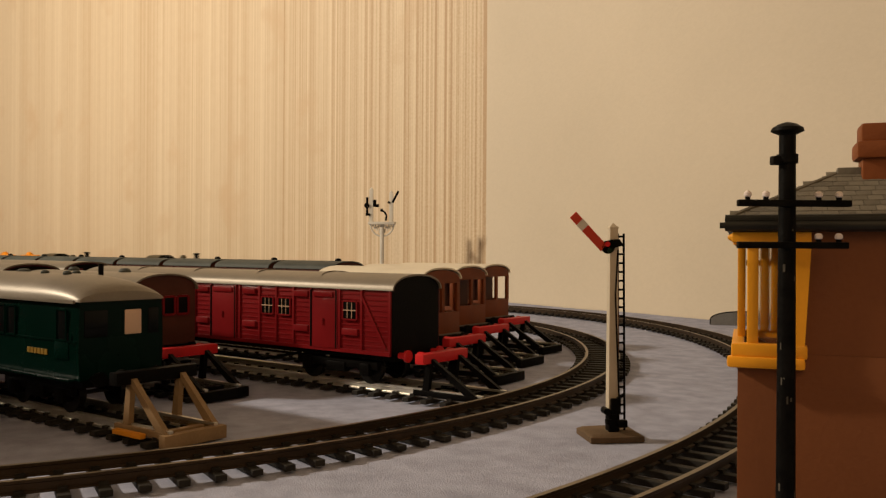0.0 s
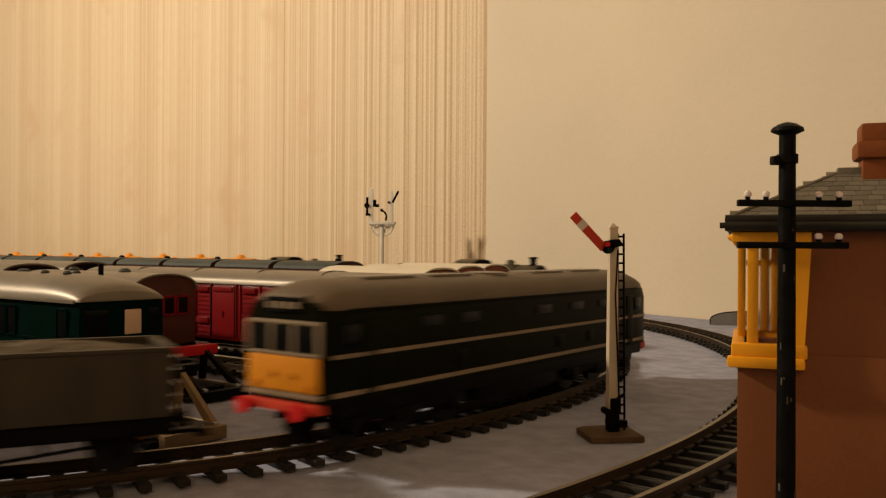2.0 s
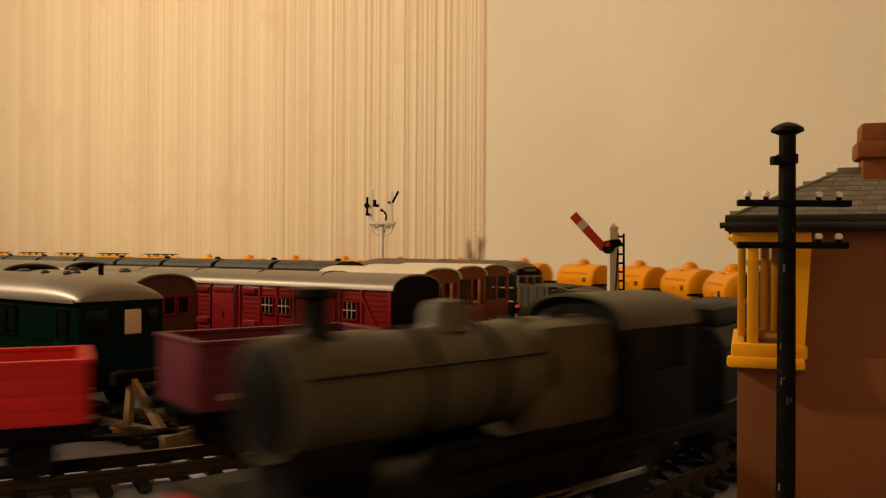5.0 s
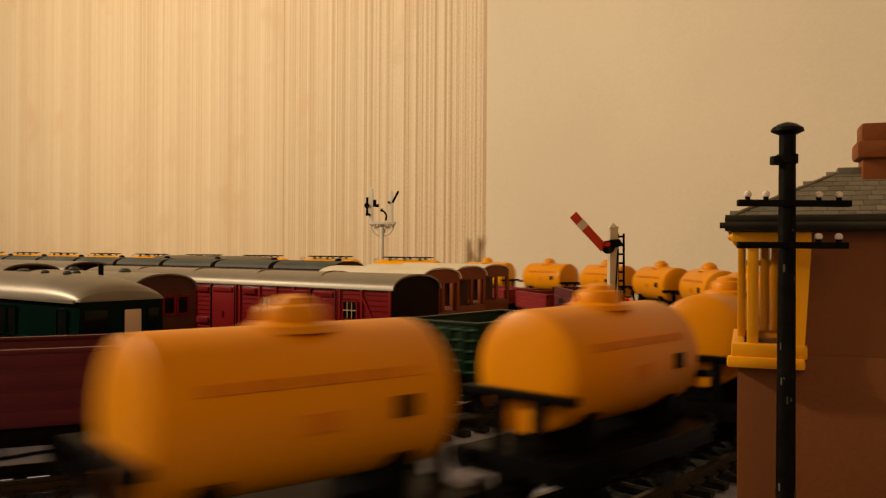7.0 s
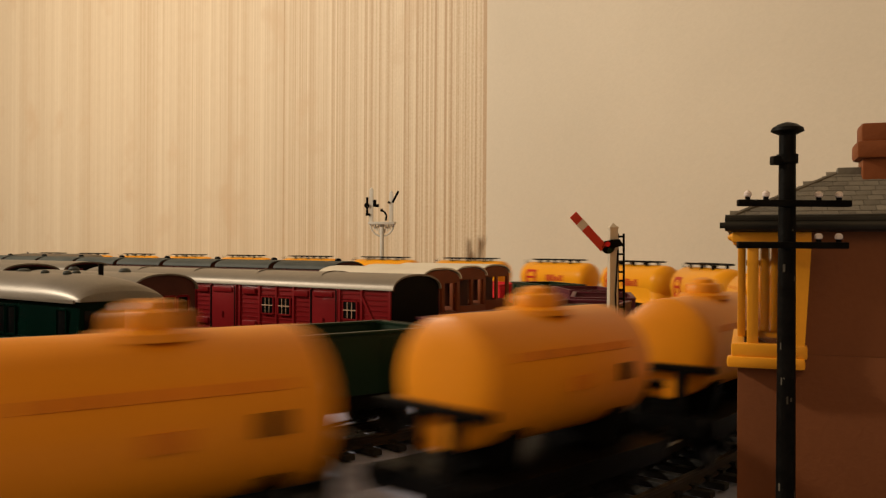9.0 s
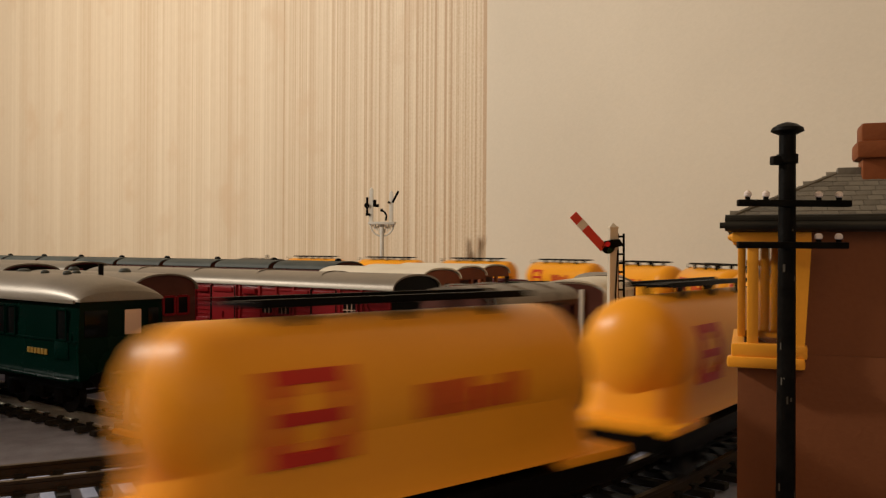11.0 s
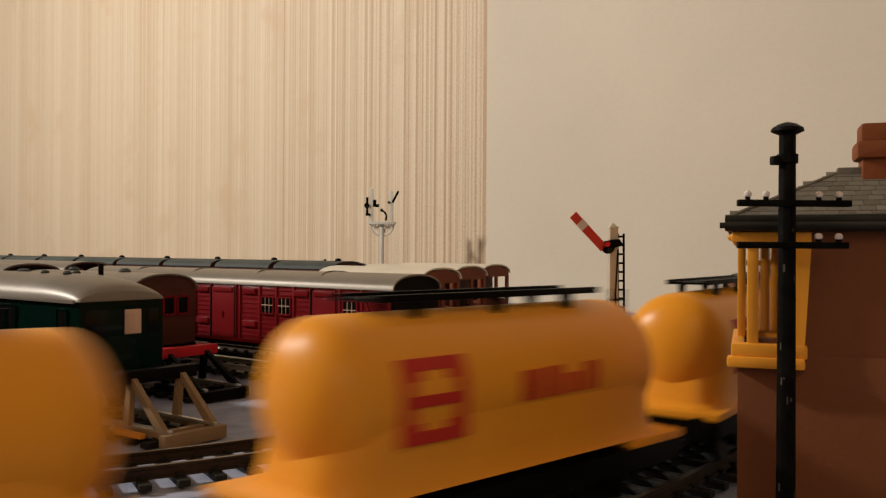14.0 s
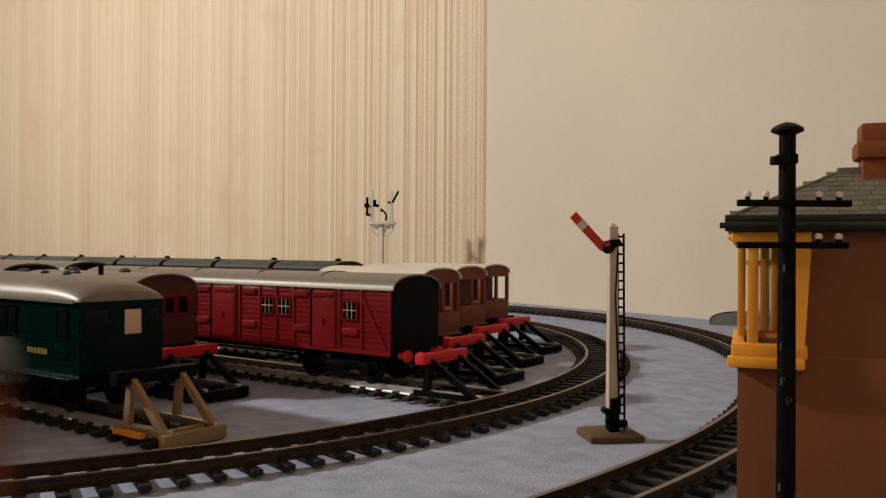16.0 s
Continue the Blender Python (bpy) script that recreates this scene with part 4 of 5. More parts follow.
    for y in (-1, 1):
        part("coupling_rod", box(B(), drivers[-1] - 0.002, drivers[0] + 0.002, y * 0.0124 - 0.0005, y * 0.0124 + 0.0005, 0.0072, 0.0090, 0.0003), M_tyre, s, "bright steel coupling rod")
        part("connecting_rod", rod(B(), (drivers[1], y * 0.0138, 0.0078), (-0.026, y * 0.0138, 0.0105), 0.0007, 6), M_tyre, s)
        part("cylinder", box(B(), -0.034, -0.016, y * 0.0135 - 0.0034, y * 0.0135 + 0.0034, 0.0075, 0.0150, 0.0022), M_loco, s)
        if not tank:
            part("wheel_splasher", box(B(), drivers[-1] - 0.009, drivers[0] + 0.009, y * 0.0115 - 0.0030, y * 0.0115 + 0.0030, 0.0176, 0.0218, 0.0015), M_loco, s)
    part("buffer_beam", box(B(), -0.0065, -0.0045, -0.0158, 0.0158, 0.0105, 0.0166, 0.0003), M_red, s, "red buffer beam")
    buffers(s, -0.0045, 1, M_loco)
    part("front_lamp_iron", box(B(), -0.009, -0.007, -0.001, 0.001, 0.0178, 0.0205), M_loco, s)
    return s


def tender():
    """The front stands at x = 0."""
    s = thing("locomotive_tender", "black lined coal tender behind the steam engine", "tender")
    part("tank_body", box(B(), -0.103, -0.002, -0.0156, 0.0156, 0.0160, 0.0345, 0.0010), M_loco, s)
    part("tender_frame", box(B(), -0.105, 0, -0.0135, 0.0135, 0.0075, 0.0160, 0.0006), M_black, s)
    bm = B()
    loft(bm, [[(x, -0.0156, 0.034), (x, -0.0120, 0.0385), (x, 0.0120, 0.0385), (x, 0.0156, 0.034)] for x in (-0.080, -0.004)])
    part("coal_guard", bm, M_loco, s)
    part("coal_load", box(B(), -0.070, -0.010, -0.0110, 0.0110, 0.0370, 0.0440, 0.0030), M_loco, s)
    for y in (-1, 1):
        for z in (0.0188, 0.0322):
            part("lining_stripe", box(B(), -0.099, -0.006, y * 0.0157 - 0.0002, y * 0.0157 + 0.0002, z - 0.0003, z + 0.0003), M_emblem, s)
        part("tender_emblem", box(B(), -0.050, -0.042, y * 0.0157 - 0.0003, y * 0.0157 + 0.0003, 0.0225, 0.0290, 0.0005), M_emblem, s, "gold emblem")
    for x in (-0.018, -0.048, -0.079):
        wheelset(s, x)
    buffers(s, -0.1045, -1)
    return s


# ---------------------------------------------------------------- coaches in the sidings
def green_coach(u_end):
    L, hw = 0.236, 0.0170
    g = thing("railway_coach", "dark green coach, grey domed roof, blind in the end window", "coach", on_siding(ROWS[0], u_end - L / 2), "stored coaches")
    h = L / 2
    z0, ze = 0.0130, 0.0410
    prof = [(hw * 0.97, z0), (hw, 0.021), (hw, 0.030), (hw * 0.97, ze), (-hw * 0.97, ze), (-hw, 0.030), (-hw, 0.021), (-hw * 0.97, z0)]
    part("body", prism(B(), prof, -h, h - 0.001), M_green, g)
    bm, rows = B(), []
    for i in range(9):
        t = i / 8
        x = h + 0.0012 - 0.030 * (1 - math.cos(t * math.pi / 2))
        k = 0.06 + 0.94 * math.sin(t * math.pi / 2) ** 0.75
        rows.append([(x, y, z) for y, z in arch((hw + 0.0009) * (0.93 + 0.07 * k), ze - 0.0004, 0.0005 + 0.0086 * k, 18, 2.1)])
    rows.append([(-h, y, z) for y, z in arch(hw + 0.0009, ze - 0.0004, 0.0091, 18, 2.1)])
    loft(bm, rows)
    part("roof", bm, M_roofgrey, g, "grey metallic roof with a domed end")
    for y in (-1, 1):
        part("gutter", box(B(), -h, h - 0.002, y * (hw + 0.0004) - 0.0004, y * (hw + 0.0004) + 0.0004, ze - 0.0010, ze + 0.0002), M_roofgrey, g)
        part("waist_bead", box(B(), -h, h - 0.001, y * hw - 0.0003, y * hw + 0.0003, 0.0262, 0.0268), M_green, g)
        part("foot_step", box(B(), -h, h - 0.002, min(y * hw, y * (hw + 0.0024)), max(y * hw, y * (hw + 0.0024)), 0.0128, 0.0137, 0.0002), M_green, g)
        for x in (h - 0.0105, h - 0.0460, h - 0.0540, h - 0.080, h - 0.0885, h - 0.118, h - 0.1265, h - 0.156, h - 0.1645, h - 0.194, h - 0.2025):
            wnd = part("window", box(B(), x - 0.0028, x + 0.0028, y * hw - 0.0002, y * hw + 0.0003, 0.0272, 0.0372, 0.0004), M_glass, g)
            part("window_frame", frame_ring(x, 0.0322, 0.0066, 0.0110, 0.0006, y * (hw + 0.0003), 0.0005), M_green, wnd)
        for x in (h - 0.0105, h - 0.066, h - 0.135, h - 0.20):
            part("door", box(B(), x - 0.0045, x + 0.0045, y * hw - 0.0003, y * hw + 0.0002, 0.0200, 0.0262, 0.0002), M_green, g)
            part("door_handle", rod(B(), (x + 0.0052, y * (hw + 0.0008), 0.0270), (x + 0.0052, y * (hw + 0.0008), 0.0295), 0.0003, 6), M_wheel, g)
    bm = B()
    for k in range(6):
        x = h - 0.0330 + k * 0.0024
        box(bm, x - 0.0009, x + 0.0009, -hw - 0.0003, -hw + 0.0001, 0.0209, 0.0229)
    part("number_bars", bm, M_figure, g, "small yellow number bars")
    # end wall
    e = part("end_wall", prism(B(), [(hw * 0.97, z0), (hw, 0.021), (hw, 0.030), (hw * 0.97, ze), (-hw * 0.97, ze), (-hw, 0.030), (-hw, 0.021), (-hw * 0.97, z0)], h - 0.001, h + 0.0003), M_green, g)
    part("end_blind", box(B(), h + 0.0002, h + 0.0007, 0.0008, 0.0076, 0.0282, 0.0372, 0.0003), M_blind, e, "cream blind in the end window")
    part("end_window", box(B(), h + 0.0001, h + 0.0006, 0.0105, 0.0150, 0.0280, 0.0375, 0.0003), M_glass, e)
    part("end_window", box(B(), h + 0.0001, h + 0.0006, -0.0150, -0.0060, 0.0280, 0.0375, 0.0003), M_glass, e)
    for x, y, q in ((h - 0.074, 0.002, 1.7), (h - 0.048, -0.003, 1.0), (h - 0.034, 0.002, 1.0), (h - 0.030, -0.004, 1.0), (h - 0.100, 0.0, 1.0), (h - 0.112, 0.0, 1.0)):
        part("roof_vent", turned(B(), ((0.0016 * q, -0.0006), (0.0016 * q, 0.0008), (0.0010 * q, 0.0014), (0.0003, 0.0016)), 12, Matrix.Translation((x, y, 0.0493))), M_roofdark, g)
    part("roof_pipe", rod(B(), (h - 0.026, 0.0075, 0.0480), (h - 0.026, 0.0075, 0.0535), 0.0010, 10), M_black, g)
    bogie(g, h - 0.034)
    bogie(g, -h + 0.034)
    part("underframe", box(B(), -h + 0.002, h - 0.002, -0.0140, 0.0140, 0.0100, 0.0132), M_black, g)
    part("battery_box", box(B(), -0.03, 0.01, -0.0135, 0.0135, 0.0045, 0.0100, 0.0008), M_black, g)
    buffers(g, h, 1)
    return g


def frame_ring(x, z, w, hgt, t, y, d):
    bm = B()
    for sx in (-1, 1):
        box(bm, x + sx * w / 2 - t / 2, x + sx * w / 2 + t / 2, y - d / 2, y + d / 2, z - hgt / 2, z + hgt / 2)
    for sz in (-1, 1):
        box(bm, x - w / 2 + t / 2, x + w / 2 - t / 2, y - d / 2, y + d / 2, z + sz * hgt / 2 - t / 2, z + sz * hgt / 2 + t / 2)
    return bm


def parcels_van(u_end):
    L, hw = 0.240, 0.0166
    g = thing("parcels_van", "crimson planked bogie parcels van with grey roof and dark end", "van", on_siding(ROWS[2], u_end - L / 2), "stored coaches")
    h, z0, ze = L / 2, 0.0148, 0.0420
    part("body", box(B(), -h, h - 0.0012, -hw, hw, z0, ze, 0.0004), M_vanred, g)
    end = [(hw, z0)] + arch(hw, ze, 0.0062, 14, 2.2) + [(-hw, z0)]
    part("end_wall", prism(B(), end, h - 0.0012, h), M_black, g, "black arched end")
    part("end_wall", prism(B(), end, -h, -h + 0.0012), M_black, g, "black arched end")
    part("roof", shell_roof(B(), hw + 0.0010, ze - 0.0002, 0.0070, -h - 0.0010, h + 0.0010, 0.0008), M_roofgrey, g)
    for x in (-0.07, -0.02, 0.03, 0.075):
        part("roof_rain_strip", rain_strip(x, hw, ze, 0.0070), M_roofgrey, g)
    for y in (-1, 1):
        yo = y * hw
        # planks, posts, doors, louvres and barred windows, bay by bay from the end at the stop
        for k in range(11):
            z = z0 + (ze - z0) * (k + 1) / 12
            part("plank_bead", box(B(), -h + 0.001, h - 0.001, yo - 0.0003, yo + 0.0003, z - 0.00028, z + 0.00028), M_vanred, g)
        for x in (h - 0.001, h - 0.0173, h - 0.0306, h - 0.0322, h - 0.0490, h - 0.0604, h - 0.0722, h - 0.0842, h - 0.0988, h - 0.1018, h - 0.1212, h - 0.134, h - 0.150, h - 0.166, h - 0.186, h - 0.210, h - 0.238):
            part("side_post", box(B(), x - 0.0006, x + 0.0006, yo - 0.0008, yo + 0.0008, z0, ze - 0.0004, 0.0002), M_vanred, g)
        for x0, x1 in ((h - 0.0486, h - 0.0326), (h - 0.1208, h - 0.1022), (h - 0.2060, h - 0.1890)):
            dr = part("door", box(B(), x0 + 0.0004, x1 - 0.0004, yo - 0.0006, yo + 0.0006, z0 - 0.0010, ze - 0.0016, 0.0003), M_vanred, g)
            part("door_handle", rod(B(), ((x0 + x1) / 2, yo + y * 0.0010, 0.0250), ((x0 + x1) / 2, yo + y * 0.0010, 0.0280), 0.0003, 6), M_vanred, dr)
            for xg in (x0, x1):
                part("door_gap", box(B(), xg - 0.00045, xg + 0.00045, yo - 0.00085, yo + 0.00085, z0, ze - 0.0010), M_black, g)
            part("top_louvre", box(B(), x0 + 0.0020, x1 - 0.0020, yo - 0.0012, yo + 0.0012, ze - 0.0042, ze - 0.0018, 0.0003), M_vanred, g)
        for x in (h - 0.0550, h - 0.0915, h - 0.1275, h - 0.160):
            part("top_louvre", box(B(), x - 0.0046, x + 0.0046, yo - 0.0012, yo + 0.0012, ze - 0.0046, ze - 0.0018, 0.0003), M_vanred, g)
        for x in (h - 0.0240, h - 0.0550, h - 0.0915, h - 0.1275, h - 0.160):
            part("louvre", box(B(), x - 0.0048, x + 0.0048, yo - 0.0013, yo + 0.0013, 0.0212, 0.0243, 0.0005), M_vanred, g)
        for x in (h - 0.0240, h - 0.0663, h - 0.0780, h - 0.176):
            wd = part("window", box(B(), x - 0.0040, x + 0.0040, yo - 0.0009, yo + 0.0009, 0.0285, 0.0362, 0.0002), M_glass, g)
            part("window_frame", frame_ring(x, 0.0324, 0.0084, 0.0082, 0.0007, yo + y * 0.0009, 0.0006), M_vanred, wd)
            for dx in (-0.0013, 0.0014):
                part("window_bar", rod(B(), (x + dx, yo + y * 0.0012, 0.0288), (x + dx, yo + y * 0.0012, 0.0360), 0.00019, 5), M_blind, wd)
            part("window_bar", rod(B(), (x - 0.0038, yo + y * 0.0012, 0.0324), (x + 0.0038, yo + y * 0.0012, 0.0324), 0.00019, 5), M_blind, wd)
        brace = B()
        m = Matrix.Translation((h - 0.0105, yo, 0.028)) @ Matrix.Rotation(radians(58), 4, "Y")
        box(brace, -0.0135, 0.0135, -0.0007, 0.0007, -0.0006, 0.0006, 0, m)
        part("diagonal_brace", brace, M_vanred, g)
        part("sole_skirt", box(B(), -h, h - 0.001, yo - 0.0006, yo + 0.0006, z0 - 0.0014, z0 + 0.0003), M_vanred, g)
    bogie(g, h - 0.036, 0.036)
    bogie(g, -h + 0.036, 0.036)
    part("underframe", box(B(), -h + 0.001, h - 0.001, -0.0145, 0.0145, 0.0110, 0.0150), M_black, g)
    for y in (-0.0130, 0.0130):
        bm = B()
        rod(bm, (-0.06, y, 0.0105), (-0.035, y, 0.0055), 0.0007, 6)
        rod(bm, (-0.035, y, 0.0055), (0.035, y, 0.0055), 0.0007, 6)
        rod(bm, (0.035, y, 0.0055), (0.06, y, 0.0105), 0.0007, 6)
        part("truss_rod", bm, M_black, g)
    buffers(g, h, 1, M_red)
    coupling(g, h, 1)
    return g


def brown_van(u_end):
    L, hw = 0.104, 0.0168
    g = thing("passenger_brake_van", "short brown van with grey roof and red-framed end windows", "van", on_siding(ROWS[1], u_end - L / 2), "stored coaches")
    h, z0, ze = L / 2, 0.0140, 0.0405
    part("body", box(B(), -h, h - 0.001, -hw, hw, z0, ze, 0.0004), M_dbrown, g)
    part("end_wall", prism(B(), [(hw, z0)] + arch(hw, ze, 0.0068, 14) + [(-hw, z0)], h - 0.001, h), M_dbrown, g)
    part("roof", shell_roof(B(), hw + 0.001, ze - 0.0002, 0.0077, -h, h + 0.0012, 0.0008), M_roofgrey, g)
    for y in (-0.0080, 0.0020, 0.0095):
        wd = part("end_window", box(B(), h, h + 0.0004, y - 0.0030, y + 0.0030, 0.0290, 0.0372, 0.0002), M_glass, g)
        fr = frame_ring(y, 0.0331, 0.0062, 0.0084, 0.0010, 0, 0.0008)
        bmesh.ops.rotate(fr, verts=fr.verts[:], cent=(0, 0, 0), matrix=Matrix.Rotation(radians(90), 3, "Z"))
        bmesh.ops.translate(fr, verts=fr.verts[:], vec=(h + 0.0004, 0, 0))
        part("window_frame", fr, M_vanred, wd, "red window frame")
    for y in (-1, 1):
        for k in range(4):
            x = h - 0.014 - k * 0.025
            part("window", box(B(), x - 0.006, x + 0.006, y * hw - 0.0002, y * hw + 0.0003, 0.0275, 0.0370, 0.0003), M_glass, g)
    for x in (-0.025, 0.02):
        part("roof_vent", turned(B(), ((0.0028, 0), (0.0028, 0.0012), (0.0018, 0.0022), (0.0004, 0.0024)), 12, Matrix.Translation((x, 0, ze + 0.0070))), M_roofdark, g)
    four_wheel_frame(g, L, 0.056)
    return g


green_coach(ENDS[0])
brown_van(ENDS[1])
parcels_van(ENDS[2])
van = goods_brake_van("goods_brake_van", "brown brake van with off-white roof, in a siding", M_brown, M_cream, 0.0720, 0.0760, 0.0448, group="stored brake vans", pipe=False)
van.matrix_basis = on_siding(ROWS[3], ENDS[3] - 0.036)
for _c, _e in zip(ROWS[4:], ENDS[4:]):
    copy_thing(van, on_siding(_c, _e - 0.036))
stored = covered_van("covered van with dark slate-grey arched roof, standing in a siding", M_dbrown, M_roofdark, group="stored covered vans", z1=0.0445)
stored.matrix_basis = on_siding(ROWS[5], -0.442 - 0.034)
for _k in range(1, 9):
    copy_thing(stored, on_siding(ROWS[5], -0.476 - 0.0715 * _k))
grey = covered_van("covered van with weathered grey arched roof, standing in a siding", M_maroon, M_roofgrey, 0.150, group="stored long vans", name="long_covered_van", z1=0.0448, vents=False)
grey.matrix_basis = on_siding(ROWS[2], -0.500 - 0.075)
copy_thing(grey, on_siding(ROWS[2], -0.500 - 0.245))
for _k in range(3):
    copy_thing(grey, on_siding(ROWS[1], -0.4575 - 0.075 - 0.168 * _k))
# Unseen vans added left of view to shadow the felt and coach foot.
for _k in range(2):
    copy_thing(grey, on_siding(ROWS[0] - 0.060, -0.312 - 0.075 - 0.168 * _k))


# ---------------------------------------------------------------- buffer stops
def buffer_stop(label, frame_m, beam_m, up=0.0, reach=0.0290):
    """The face stands at x = 0 and the stop runs back along +x."""
    s = thing("buffer_stop", label, "buffer stop", group="buffer stops")
    beam = part("stop_beam", box(B(), -0.0008, 0.0038, -0.0162, 0.0162, 0.0112 + up, 0.0156 + up, 0.0004), beam_m, s)
    for y in (-0.0105, 0.0105):
        part("stop_pad", rod(B(), (-0.0030, y, 0.0135 + up), (-0.0004, y, 0.0135 + up), 0.0024, 12), beam_m, beam)
    for y in (-0.0098, 0.0098):
        bm = B()
        loft(bm, [[(0.0016, yy, 0.0130 + up), (0.0042, yy, 0.0132 + up), (reach, yy, -0.0018), (reach, yy, -0.0042), (reach - 0.0028, yy, -0.0042)] for yy in (y - 0.0010, y + 0.0010)])
        part("sloping_strut", bm, frame_m, s)
        bm = B()
        loft(bm, [[(0.0012, yy, 0.0130 + up), (0.0036, yy, 0.0130 + up), (0.0022, yy, -0.0010), (-0.0012, yy, -0.0010)] for yy in (y - 0.0010, y + 0.0010)])
        part("upright_strut", bm, frame_m, s)
        part("ground_beam", box(B(), -0.0060, reach - 0.0025, y - 0.0012, y + 0.0012, -0.0030, -0.0005, 0.0003), frame_m, s)
    part("rear_sleeper", box(B(), reach - 0.0024, reach + 0.0010, -0.0125, 0.0125, -0.0055, -0.0010, 0.0004), frame_m, s)
    part("cross_beam", box(B(), 0.0150, 0.0178, -0.0086, 0.0086, -0.0040, -0.0012, 0.0003), frame_m, s)
    return s


stop = buffer_stop("tan plastic buffer stop with dark cross beam at the siding's end", M_stone, M_black, 0.0022, 0.0240)
stop.matrix_basis = on_siding(ROWS[0], ENDS[0] + 0.0185)
part("orange_shoe", box(B(), -0.0010, 0.0150, -0.0150, -0.0125, -0.0030, -0.0012, 0.0005), M_amber, stop, "orange plastic end shoe")
red_stop = buffer_stop("black buffer stop with bright red cross beam at the siding's end", M_black, M_red)
red_stop.matrix_basis = on_siding(ROWS[2], ENDS[2] + 0.013)
for _i in (1, 3, 4, 5):
    copy_thing(red_stop, on_siding(ROWS[_i], ENDS[_i] + 0.014))


# ---------------------------------------------------------------- signals
def home_signal():
    s = thing("semaphore_signal", "cream semaphore signal post with red arm raised, on a tan base", "signal", Matrix.Translation((0.0592, 0.2985, 0)) @ Matrix.Rotation(radians(8), 4, "Z"))
    bm = B()
    loft(bm, [[(-0.0095, -0.0065, -0.0005), (0.0095, -0.0065, -0.0005), (0.0095, 0.0105, -0.0005), (-0.0095, 0.0105, -0.0005)],
              [(-0.0095, -0.0065, 0.0014), (0.0095, -0.0065, 0.0014), (0.0095, 0.0105, 0.0014), (-0.0095, 0.0105, 0.0014)],
              [(-0.0076, -0.0046, 0.0025), (0.0078, -0.0050, 0.0023), (0.0080, 0.0090, 0.0026), (-0.0080, 0.0086, 0.0024)]])
    part("base", bm, M_base, s, "tan base plate with dark edge")
    bm = B()
    loft(bm, [[(-w, -w, z), (w, -w, z), (w, w, z), (-w, w, z)] for w, z in ((0.0017, 0.002), (0.0014, 0.0725), (0.0014, 0.0728))])
    post = part("post", bm, M_post, s)
    bm = B()
    loft(bm, [[(w, -w * 0.9, z), (w + 0.0002, -w * 0.9, z), (w + 0.0002, w, z), (w, w, z)] for w, z in ((0.0017, 0.014), (0.0014, 0.0700))])
    part("post_edge", bm, M_postside, post, "brown weathered edge")
    part("post_cap", turned(B(), ((0.0022, 0), (0.0022, 0.0006), (0.0003, 0.0020)), 4, Matrix.Translation((0, 0, 0.0727)) @ Matrix.Rotation(radians(45), 4, "Z")), M_post, post)
    bm = box(B(), -0.0018, 0.0020, -0.0024, 0.0020, 0.0022, 0.0090, 0.0006)
    box(bm, -0.0012, 0.0024, -0.0030, 0.0012, 0.0085, 0.0140, 0.0006)
    rod(bm, (-0.0026, -0.0030, 0.0096), (-0.0026, 0.0010, 0.0096), 0.0012, 10)
    rod(bm, (0.0010, -0.0028, 0.0140), (0.0036, -0.0028, 0.0155), 0.0006, 6)
    box(bm, -0.0030, -0.0010, -0.0040, -0.0010, 0.0052, 0.0070, 0.0005)
    box(bm, 0.0010, 0.0046, -0.0036, -0.0010, 0.0040, 0.0066, 0.0005)
    part("motor_box", bm, M_black, s, "black lever box at the foot")
    tilt = Matrix.Translation((-0.0036, -0.0022, 0.0656)) @ Matrix.Rotation(radians(-44), 4, "Y")
    arm = part("arm", box(B(), -0.0015, 0.0015, -0.0004, 0.0004, -0.0010, 0.0150, 0.0002, tilt @ pose(0, 0, 0.0015)), M_sigred, s, "red signal arm with a white band")
    part("arm_band", box(B(), -0.00155, 0.00155, -0.00052, 0.00045, 0.0088, 0.0116, 0, tilt @ pose(0, 0, 0.0015)), M_sigwhite, arm)
    arm.matrix_basis = Matrix.Identity(4)
    spec = B()
    rod(spec, (-0.0024, -0.0026, 0.0664), (-0.0024, -0.0014, 0.0664), 0.0023, 16)
    loft(spec, [[(-0.0040, y, 0.0650), (-0.0016, y, 0.0690), (0.0016, y, 0.0692), (0.0030, y, 0.0672), (0.0010, y, 0.0665)] for y in (-0.0026, -0.0016)])
    part("spectacle", spec, M_black, arm)
    part("red_lens", rod(B(), (-0.0028, -0.0030, 0.0674), (-0.0028, -0.0024, 0.0674), 0.0009, 12), M_red, arm)
    part("green_lens", rod(B(), (-0.0020, -0.0030, 0.0652), (-0.0020, -0.0024, 0.0652), 0.0009, 12), M_wgreen, arm)
    wire = B()
    rod(wire, (0.0012, -0.0020, 0.0655), (0.0004, -0.0020, 0.050), 0.0003, 6)
    rod(wire, (0.0004, -0.0020, 0.050), (0.0018, -0.0022, 0.014), 0.0003, 6)
    part("pull_wire", wire, M_black, s)
    lad = B()
    x0, x1 = 0.0024, 0.0046
    for x in (x0, x1):
        rod(lad, (x + 0.0004, 0.0010, 0.0022), (x - 0.0003, 0.0010, 0.0712), 0.00042, 6)
    for k in range(22):
        z = 0.0050 + 0.0031 * k
        rod(lad, (x0, 0.0010, z), (x1, 0.0010, z), 0.00040, 5)
    part("ladder", lad, M_black, s, "black ladder")
    return s


